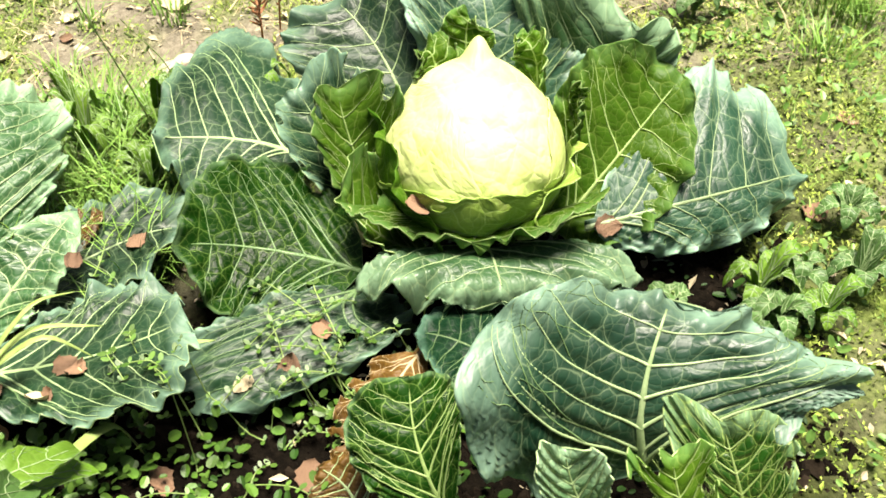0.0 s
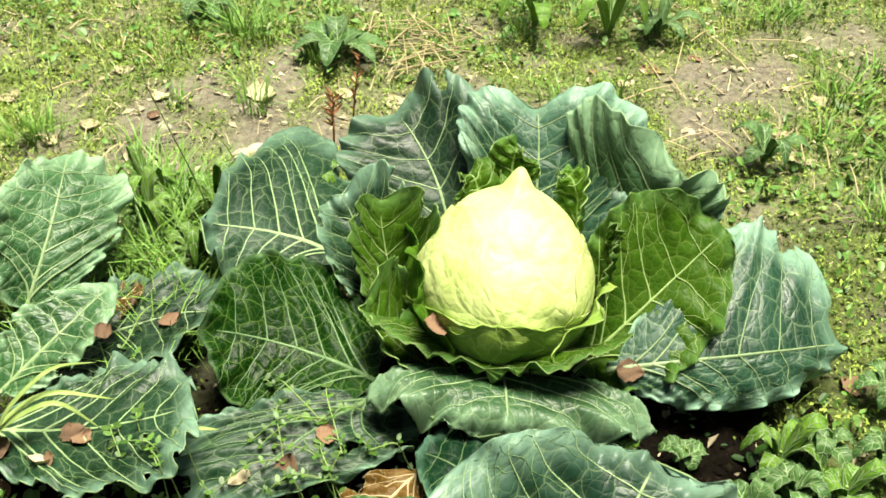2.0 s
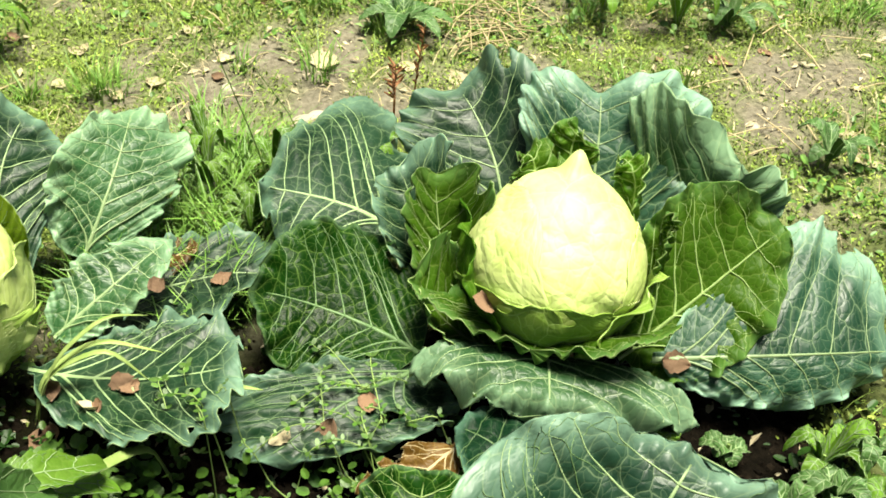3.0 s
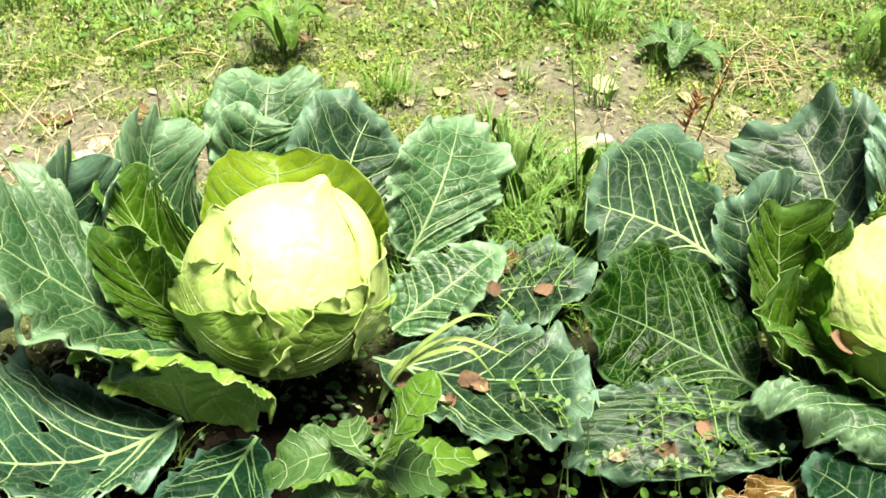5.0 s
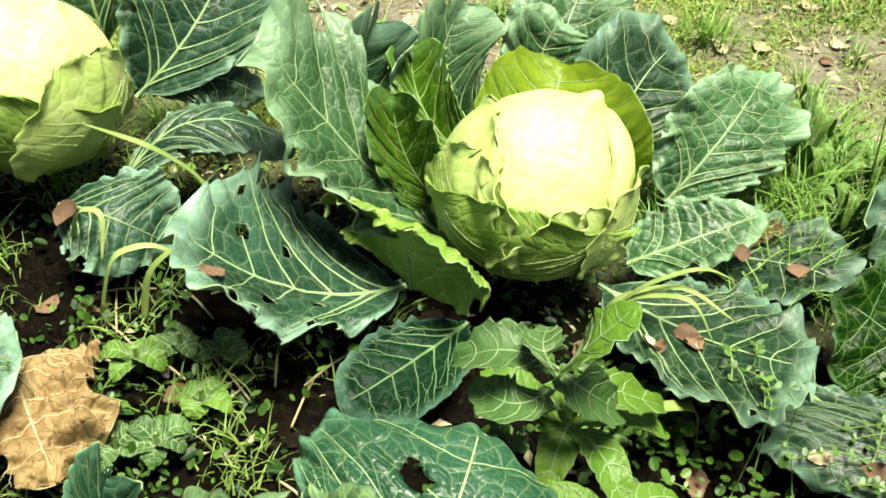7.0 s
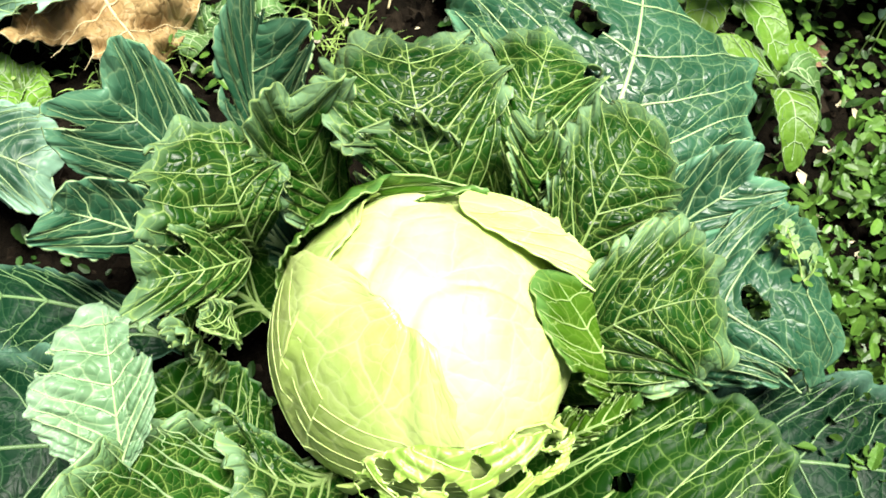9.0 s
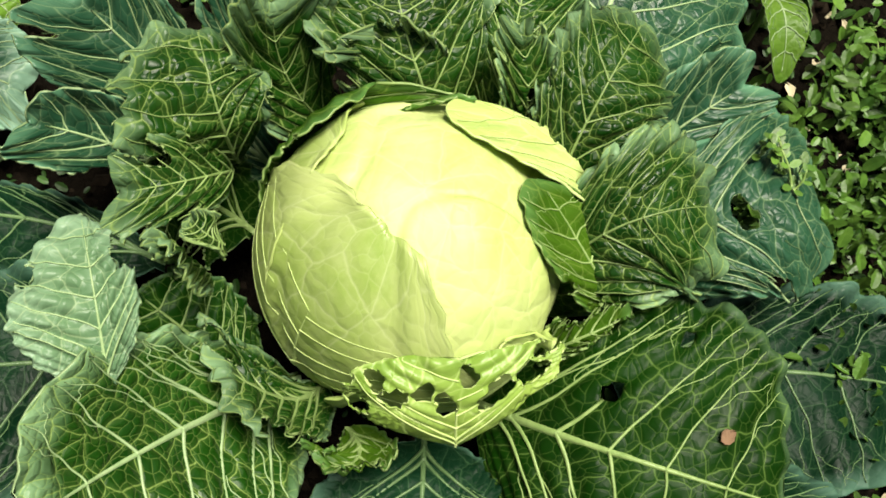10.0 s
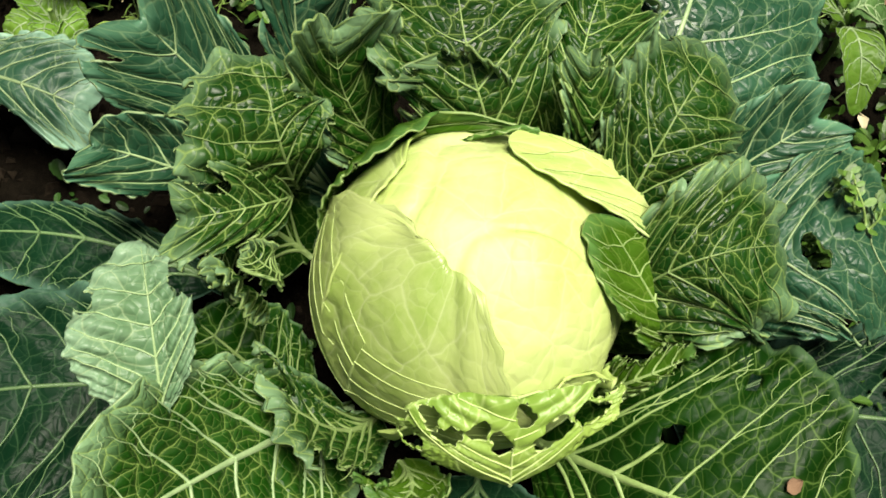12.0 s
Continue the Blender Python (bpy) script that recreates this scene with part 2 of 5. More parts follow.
MOSS = plain_material("moss_leaf", (0.13, 0.22, 0.025), (0.38, 0.46, 0.09), 0.6, 7, 0.4, island=True, spread=0.55)
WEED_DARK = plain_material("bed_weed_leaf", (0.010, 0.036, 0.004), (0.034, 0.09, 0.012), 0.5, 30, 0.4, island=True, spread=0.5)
LITTER = plain_material("dry_crumbs", (0.34, 0.28, 0.17), (0.62, 0.55, 0.38), 0.8, 30, island=True, spread=0.35)
YOUNG = plain_material("young_weed_leaf", (0.030, 0.085, 0.009), (0.10, 0.19, 0.026), 0.45, 30, 0.4, island=True, spread=0.4)
GRASS_FINE = plain_material("fine_grass", (0.10, 0.19, 0.03), (0.28, 0.38, 0.09), 0.5, 9, 0.1, island=True, spread=0.5)
STRAW_FINE = plain_material("fine_straw", (0.28, 0.22, 0.11), (0.52, 0.45, 0.28), 0.7, 9, 0.1, island=True, spread=0.5)
GRASS = plain_material("grass_blade", (0.10, 0.24, 0.03), (0.24, 0.38, 0.08), 0.45, 40, 0.2, island=True, spread=0.4)


# ---- building blocks ----
def part(name, mesh, mat, parent=None, label=""):
    mesh.materials.append(mat)
    ob = new(name, mesh)
    ob.parent = parent
    if label:
        ob["label"] = label
    return ob


def mesh_of(name, verts, faces, uvs=None, smooth=True, margin=None):
    me = bpy.data.meshes.new(name)
    me.from_pydata([tuple(v) for v in verts], [], faces)
    if uvs is not None:
        layer = me.uv_layers.new(name="UVMap")
        idx = np.empty(len(me.loops), dtype=np.int32)
        me.loops.foreach_get("vertex_index", idx)
        layer.data.foreach_set("uv", np.asarray(uvs, dtype=np.float32)[idx].ravel())
    if margin is not None:
        me.attributes.new("margin", "FLOAT", "POINT").data.foreach_set("value", np.asarray(margin, dtype=np.float32))
    if smooth:
        me.polygons.foreach_set("use_smooth", [True] * len(me.polygons))
    me.update()
    return me


def tubes(name, lines, sides=5):
    """One mesh of tapered tubes: each line is (points, radii), or (points, radii, 1) for one in the second material."""
    verts, faces, slots = [], [], []
    for pts, radii, *slot in lines:
        pts = np.asarray(pts, float)
        tan = np.gradient(pts, axis=0)
        tan /= np.linalg.norm(tan, axis=1)[:, None] + 1e-9
        ref = np.array([0.31, 0.17, 0.93])
        a = np.cross(tan, ref)
        a /= np.linalg.norm(a, axis=1)[:, None] + 1e-9
        b = np.cross(tan, a)
        start = len(verts)
        for i, p in enumerate(pts):
            for k in range(sides):
                ang = 2 * math.pi * k / sides
                verts.append(p + radii[i] * (math.cos(ang) * a[i] + math.sin(ang) * b[i]))
        for i in range(len(pts) - 1):
            for k in range(sides):
                q, r = start + i * sides, start + (i + 1) * sides
                faces.append((q + k, q + (k + 1) % sides, r + (k + 1) % sides, r + k))
        faces.append(tuple(start + k for k in range(sides)))
        faces.append(tuple(start + (len(pts) - 1) * sides + k for k in range(sides))[::-1])
        slots += slot * (len(faces) - len(slots)) or [0] * (len(faces) - len(slots))
    mesh = mesh_of(name, verts, faces)
    mesh.polygons.foreach_set("material_index", slots)
    return mesh


class Waves:
    """Smooth seeded noise in the plane: a sum of sines."""
    def __init__(self, seed, scale, n=9):
        r = np.random.RandomState(seed)
        ang = r.rand(n) * 2 * np.pi
        k = 2 * np.pi / scale * (0.5 + r.rand(n))
        self.kx, self.ky, self.ph = k * np.cos(ang), k * np.sin(ang), r.rand(n) * 2 * np.pi

    def __call__(self, x, y):
        return np.sin(np.multiply.outer(x, self.kx) + np.multiply.outer(y, self.ky) + self.ph).mean(-1) * 1.6


def unit(a):
    return a / (np.linalg.norm(a, axis=-1, keepdims=True) + 1e-9)


LEAVES = [0]


class Blade:
    """A leaf blade along a bent midrib. u runs across (-1 to 1), v from stalk (0) to tip (1)."""
    def __init__(self, *points, **shape):
        self.spread(*points, **shape)

    def spread(self, base, mid, tip, width, focus, cup=0.4, roll=0.0, lip=0.0, ruffle=0.009, waves=7, pucker=0.0056, stalk=0.1, fat=1.1, lobes=0.034, seed=0, twist=0.0, square=0.5, frill=0.0036, laterals=6):
        self.laterals = laterals
        ruffle, frill = ruffle * min(1, width / 0.12), frill * min(1, width / 0.12)
        self.p0, self.p2 = np.array(base, float), np.array(tip, float)
        self.p1 = 2 * np.array(mid, float) - 0.5 * (self.p0 + self.p2)
        self.width, self.focus, self.cup, self.roll, self.lip, self.ruffle = width, np.array(focus, float), cup, radians(roll), lip, ruffle
        self.waves, self.pucker, self.stalk, self.fat, self.lobes, self.seed, self.twist, self.square, self.frill = waves, pucker, stalk, fat, lobes, seed, radians(twist), square, frill
        s = np.linspace(0, 1, 30)
        self.length = np.linalg.norm(np.diff(self.rib(s), axis=0), axis=1).sum()
        self.slant = min(max(0.95 * self.width / self.length, 0.36), 0.82)
        self.n1, self.n2, self.n3 = Waves(seed, 0.05), Waves(seed + 50, 0.02), Waves(seed + 90, 0.14)
        self.ph = np.random.RandomState(seed).rand(6) * 6.28

    def rib(self, v):
        v = np.asarray(v, float)[..., None]
        return (1 - v) ** 2 * self.p0 + 2 * v * (1 - v) * self.p1 + v * v * self.p2

    def sweep(self, a):
        """How far a side rib has run towards the tip at the distance a from the midrib."""
        return self.slant * (0.6 * a + 0.4 * a * a)

    def half(self, v):
        s = np.clip((v - self.stalk) / (1 - self.stalk), 0, 1)
        return self.width * np.clip(np.sin(np.pi * s ** self.fat), 0, 1) ** self.square + 0.006 * (1 - s)

    def __call__(self, u, v, lift=0.0):
        u, v = np.broadcast_arrays(np.asarray(u, float), np.asarray(v, float))
        p, vv = self.rib(v), v[..., None]
        tan = unit(2 * (1 - vv) * (self.p1 - self.p0) + 2 * vv * (self.p2 - self.p1))
        out = unit((p - self.focus) * np.array([1, 1, 0]))
        rise = tan[..., 2:]
        flat = np.sqrt(np.clip(1 - rise ** 2, 0, 1))
        away = np.clip(((tan * out).sum(-1, keepdims=True) / (flat + 1e-3) + 0.5) * 2, -1, 1)
        side = unit(np.cross(tan, -rise * out + flat * away * np.array([0, 0, 1.0]) + 1e-5))
        nor = np.cross(side, tan)
        ang = (self.roll + self.twist * (v - 0.5))[..., None]
        side, nor = np.cos(ang) * side + np.sin(ang) * nor, np.cos(ang) * nor - np.sin(ang) * side
        s = np.clip((v - self.stalk) / (1 - self.stalk), 0, 1)
        edge = 1 - (1 - np.abs(u) ** 1.6) * (1 - s ** 5)
        w = self.half(v)
        theta = np.arctan2(u * w, (v - 0.5) * self.length)
        jag = np.sin(theta * 9 + self.ph[0]) * 0.5 + np.sin(theta * 17 + self.ph[1]) * 0.35 + np.sin(theta * 26 + self.ph[2]) * 0.25
        w = w * (1 + self.lobes * edge ** 3 * jag)
        c = np.maximum(self.cup, 0.02) * np.clip(s * 3, 0, 1)
        c = np.maximum(c, 0.02)
        x, h = np.sin(u * c) / c * w, (1 - np.cos(u * c)) / c * w
        px, py = u * w, v * self.length
        h = h - self.lip * self.width * edge ** 4 * np.clip(s * 2, 0, 1)
        wav = np.sin(self.waves * theta + self.ph[3]) + 0.6 * np.sin(2.1 * self.waves * theta + self.ph[4]) + 0.3 * np.sin(3.1 * self.waves * theta + self.ph[5])
        h = h + self.ruffle * edge ** 2.5 * wav * np.clip(s * 3, 0, 1)
        h = h + self.frill * edge ** 5 * (np.sin(15 * theta + self.ph[1]) + 0.6 * np.sin(22 * theta + self.ph[2])) * np.clip(s * 3, 0, 1)
        g = self.sweep(np.abs(u))
        k = (v - g) / (1 - g)
        pillow = (np.sin(np.pi * self.laterals * k) ** 2 + 0.03) ** 0.55 - 0.5
        body = np.clip(s * 4, 0, 1)
        h = h + body * self.pucker * (1.25 * pillow * np.clip(np.abs(u) * 3, 0, 1) * (1 + 0.5 * np.sin(9 * np.abs(u) + 17 * k + self.ph[0])) + 0.8 * self.n1(px, py) + 0.4 * self.n2(px, py) + 2.2 * self.n3(px, py) * edge)
        return p + side * x[..., None] + nor * (h + lift)[..., None]


class Broad(Blade):
    """A broad leaf spread between its stalk, tip and two points of the margin, left and right."""
    WIDEST = 0.6

    def spread(self, base, mid, tip, left, right, focus, **shape):
        left, right = np.array(left, float), np.array(right, float)
        shape.setdefault("fat", 1.45)
        shape.setdefault("stalk", 0.05)
        shape.setdefault("square", 0.40)
        Blade.spread(self, base, mid, tip, 0.5 * float(np.linalg.norm(right - left)), focus, **shape)
        near, rest = np.linalg.norm(np.array(mid) - self.p0), np.linalg.norm(self.p2 - np.array(mid))
        tm = min(max(near / (near + rest), 0.36), 0.72)
        self.p1 = (np.array(mid, float) - (1 - tm) ** 2 * self.p0 - tm ** 2 * self.p2) / (2 * tm * (1 - tm))
        m = self.rib(self.WIDEST)
        tan = unit(2 * (1 - self.WIDEST) * (self.p1 - self.p0) + 2 * self.WIDEST * (self.p2 - self.p1))
        side = right - left
        side = unit(side - tan * (side @ tan))
        nor = np.cross(side, tan)
        if nor @ (self.focus + np.array([0, 0, 0.3]) - m) < 0:
            left, right, side, nor = right, left, -side, -nor
        self.side = side
        self.arm = [np.array([d @ tan, d @ side, d @ nor]) for d in (left - m, right - m)]
        self.slant = min(max(1.25 * self.width / self.length, 0.45), 0.8)
        self.top = float(Blade.half(self, np.array(self.WIDEST)))

    def sweep(self, a):
        return self.slant * (0.95 * a + 0.05 * a * a)

    def __call__(self, u, v, lift=0.0):
        u, v = np.broadcast_arrays(np.asarray(u, float), np.asarray(v, float))
        p, vv = self.rib(v), v[..., None]
        tan = unit(2 * (1 - vv) * (self.p1 - self.p0) + 2 * vv * (self.p2 - self.p1))
        side = unit(self.side - tan * (tan @ self.side)[..., None])
        nor = np.cross(side, tan)
        s = np.clip((v - self.stalk) / (1 - self.stalk), 0, 1)
        body = np.clip(s * 3, 0, 1)
        edge = 1 - (1 - np.abs(u) ** 1.6) * (1 - s ** 5)
        theta = np.arctan2(u * self.half(v), (v - 0.5) * self.length)
        jag = np.sin(theta * 9 + self.ph[0]) * 0.28 + np.sin(theta * 17 + self.ph[1]) * 0.38 + np.sin(theta * 26 + self.ph[2]) * 0.32 + np.sin(theta * 41 + self.ph[3]) * 0.2
        k = self.half(v) / self.top * (1 + self.lobes * edge ** 3 * jag)
        arm = np.where((u < 0)[..., None], self.arm[0], self.arm[1])
        a = np.abs(u)
        forth, x, h = k * arm[..., 0] * a ** 1.5, k * arm[..., 1] * a, k * arm[..., 2] * a ** 1.8
        px, py = u * self.half(v), v * self.length
        h = h - self.lip * self.width * edge ** 5 * body
        wav = np.sin(self.waves * theta + self.ph[3]) + 0.6 * np.sin(2.1 * self.waves * theta + self.ph[4]) + 0.3 * np.sin(3.1 * self.waves * theta + self.ph[5])
        h = h + self.ruffle * edge ** 3 * wav * body
        h = h + self.frill * edge ** 4 * (np.sin(17 * theta + self.ph[1]) + 0.7 * np.sin(26 * theta + self.ph[2]) + 0.4 * np.sin(39 * theta + self.ph[0])) * body
        g = self.sweep(a)
        q = (v - g) / (1 - g)
        pillow = (np.sin(np.pi * self.laterals * q) ** 2 + 0.03) ** 0.55 - 0.5
        h = h + body * self.pucker * (1.25 * pillow * np.clip(a * 3, 0, 1) + 0.3 * self.n1(px, py) + 0.15 * self.n2(px, py) + 1.4 * self.n3(px, py) * edge)
        return p + tan * forth[..., None] + side * x[..., None] + nor * (h + lift)[..., None]


def holes_cut(uv, faces, holes, seed):
    """Bites: faces inside go, vertices near the rim move out onto an uneven rim."""
    if not holes:
        return uv, faces
    r = np.random.RandomState(seed + 7)
    uv, deep = uv.copy(), np.zeros(len(uv), bool)
    for hx, hy, rad in holes:
        ph = r.rand(3) * 6.28
        d = uv - np.array([hx, hy])
        dist, ang = np.hypot(d[:, 0], d[:, 1]) + 1e-9, np.arctan2(d[:, 1], d[:, 0])
        rim = rad * (1 + 0.22 * np.sin(2 * ang + ph[0]) + 0.14 * np.sin(3 * ang + ph[1]) + 0.1 * np.sin(6 * ang + ph[2]))
        inner = dist < rim - np.minimum(0.45 * rim, 0.0035)
        deep |= inner
        move = (dist < rim) & ~inner
        uv[move] = np.array([hx, hy]) + d[move] * (rim / dist)[move, None]
    return uv, [f for f in faces if not any(deep[i] for i in f)]


FOCUS = {}


def cabbage_leaf(plant, base, mid, tip, width, mat=None, rib=None, name="leaf", label="", holes=(), bites=0, bite=0.012, nu=54, nv=70, thick=0.0014, rib_size=1.0, forks=True, **shape):
    """One cabbage leaf with its midrib and side ribs. holes: (u, v, radius); bites: number of bites out of the margin."""
    LEAVES[0] += 1
    seed = shape.pop("seed", LEAVES[0] * 13)
    rnd = np.random.RandomState(seed)
    focus = shape.pop("focus", None) or FOCUS[plant.name]
    if isinstance(width, tuple):
        b = Broad(base, mid, tip, *width, focus, seed=seed, **shape)
        width = b.width
    else:
        b = Blade(base, mid, tip, width, focus, seed=seed, **shape)
    us = np.sin(np.linspace(-1, 1, nu) * np.pi / 2) * 0.35 + np.linspace(-1, 1, nu) * 0.65
    vs = 1 - (1 - np.linspace(0, 1, nv)) ** 1.35
    U, V = np.meshgrid(us, vs)
    metric = np.stack([U * b.half(V), V * b.length], -1).reshape(-1, 2)
    faces = [(i * nu + j, i * nu + j + 1, (i + 1) * nu + j + 1, (i + 1) * nu + j) for i in range(nv - 1) for j in range(nu - 1)]
    cuts = [(u * b.half(np.array(v)), v * b.length, r) for u, v, r in holes]
    for _ in range(bites):
        v = 0.35 + 0.62 * rnd.rand()
        cuts.append((rnd.choice([-1, 1]) * b.half(np.array(v)) * (0.86 + 0.16 * rnd.rand()), v * b.length, bite * (0.35 + 0.9 * rnd.rand())))
    moved, faces = holes_cut(metric, faces, cuts, seed)
    V2 = np.where((moved != metric).any(1), np.clip(moved[:, 1] / b.length, 0, 1), V.ravel())
    U2 = np.where((moved != metric).any(1), np.clip(moved[:, 0] / np.maximum(b.half(V2), 1e-3), -1, 1), U.ravel())
    co = b(U2, V2)
    rim = 1 - (1 - np.abs(U2) ** 2) * (1 - V2 ** 4)
    mesh = mesh_of("leaf", co, faces, metric + rnd.rand(2) * 3, margin=rim)
    ob = part(name, mesh, mat or OUTER, plant, label)
    sol = ob.modifiers.new("thickness", "SOLIDIFY")
    sol.thickness, sol.offset = thick, -1.0
    rib = rib or (RIB_GREEN if mat in (GREEN, CRINKLED, INNER) else FINE if mat is LOW_SHADE else None)
    mesh.materials.append(rib or RIB)
    sol.material_offset_rim = 1
    lines = []
    size = rib_size * (0.6 + width * 4.0)
    vv = np.linspace(0.0, 0.93, 24)
    rr = size * (0.0036 * (1 - vv) ** 1.2 + 0.0006)
    lines.append((b(np.zeros(24), vv, 0.0006 - 0.7 * rr), rr))
    gap = 1 / b.laterals
    for sgn in (-1, 1):
        for k in range(b.laterals):
            v0 = max(k, 0.4) * gap
            s = np.linspace(0, 0.92 + 0.05 * rnd.rand(), 26)
            v = v0 + b.sweep(s) * (1 - v0) + gap * s * (1 - s) * (0.16 * np.sin(7 * s + rnd.rand() * 6) + 0.08 * np.sin(17 * s + rnd.rand() * 6))
            r0 = size * 0.0015 * (1.15 - v0) * (0.7 + 0.5 * rnd.rand())
            lines.append((b(sgn * s, np.clip(v, 0, 0.985), 0.0008 - 0.75 * r0 * (1 - s) ** 1.4), r0 * (1 - s) ** 1.4 + 0.0003))
            turn = rnd.choice([-1, 1])
            for start in (0.34, 0.62) if forks else ():
                turn = -turn
                first = start + 0.08 * rnd.rand()
                sub = first + (0.96 - first) * (0.6 + 0.4 * rnd.rand()) * np.linspace(0, 1, 14)
                far = (sub - first) / (1 - first)
                v2 = np.interp(sub, s, v) + turn * gap * (1 - 0.6 * v0) * (0.75 * far ** 0.75 + 0.05 * np.sin(18 * far + rnd.rand() * 6))
                lines.append((b(sgn * sub, np.clip(v2, 0, 0.985), 0.0001), r0 * 0.3 * (1 - sub) ** 0.6 + 0.00016, 1))
    if cuts:
        cut = np.array(cuts)
        # ribs stop at the holes
        kept = []
        for pts, rad, *slot in lines:
            d = np.linalg.norm(pts[:, None, :] - np.array([b(np.clip(c[0] / max(b.half(np.array(c[1] / b.length)), 1e-3), -1, 1), c[1] / b.length) for c in cut])[None], axis=2)
            bad = (d < cut[:, 2][None] * 0.9).any(1)
            n = int(np.argmax(bad)) if bad.any() else len(pts)
            if n > 3:
                kept.append((pts[:n], rad[:n], *slot))
        lines = kept
    veins = part("ribs", tubes("ribs", lines), rib or RIB, ob)
    veins.data.materials.append(rib or (FINE_DRY if mat in (DEAD, YELLOW) else FINE))
    return ob


def broad_leaf(plant, base, mid, tip, left, right, mat, **shape):
    """A leaf that lies between the given points of its stalk, midrib, tip and margins."""
    shape.setdefault("pucker", 0.0036)
    return cabbage_leaf(plant, base, mid, tip, (left, right), mat, **shape)


def plant_at(name, x, y, label, category="cabbage", group="cabbages in the bed", z=0.0, lift=0.2):
    e = tagged(new(name), label, category, group)
    e.location = (0, 0, 0)
    FOCUS[e.name] = (x, y, z + lift)
    return e


class Ball:
    """A cabbage head: a slightly squashed ball with a blunt peak."""
    def __init__(self, c, r, tall, peak, peak_size, seed):
        self.c, self.r, self.tall, self.peak, self.peak_size = np.array(c, float), r, tall, unit(np.array(peak, float)), peak_size
        self.n, self.fold, self.fine = Waves(seed, 1.6), Waves(seed + 1, 2.6, 5), Waves(seed + 2, 0.5)

    def at(self, d, lift=0.0):
        d = unit(d)
        dot = (d * self.peak).sum(-1)
        r = self.r * (1 + 0.02 * self.n(d[..., 0] * 2 + d[..., 2], d[..., 1] * 2 - d[..., 2]))
        w = self.fold(d[..., 0] * 1.5 + d[..., 2] * 0.8, d[..., 1] * 1.5 - d[..., 2] * 0.6)
        r = r - 0.0016 * np.exp(-(w / 0.10) ** 2) + 0.0018 * np.tanh(w / 0.05) + 0.0012 * self.fine(d[..., 0] + d[..., 2], d[..., 1] - 0.7 * d[..., 2])
        r = r + self.peak_size * (1.0 * np.exp(-(np.arccos(np.clip(dot, -1, 1)) / 0.11) ** 2) + 1.2 * np.clip(1 - np.arccos(np.clip(dot, -1, 1)) / 1.0, 0, 1))
        return self.c + d * (r + lift)[..., None] * np.array([1, 1, self.tall])


def head(plant, ball, label="", mat=None):
    n, m = 150, 100
    th, ph = np.meshgrid(np.linspace(0.02, math.pi - 0.25, m), np.linspace(0, 2 * math.pi, n, endpoint=False), indexing="ij")
    d = np.stack([np.sin(th) * np.cos(ph), np.sin(th) * np.sin(ph), np.cos(th)], -1)
    co = ball.at(d).reshape(-1, 3)
    faces = [(i * n + k, (i + 1) * n + k, (i + 1) * n + (k + 1) % n, i * n + (k + 1) % n) for i in range(m - 1) for k in range(n)]
    faces += [tuple(range(n)), tuple((m - 1) * n + k for k in range(n))[::-1]]
    uv = np.stack([(th * np.cos(ph)).ravel(), (th * np.sin(ph)).ravel()], -1) * ball.r
    return part("head", mesh_of("head", co, faces, uv), mat or HEAD, plant, label)


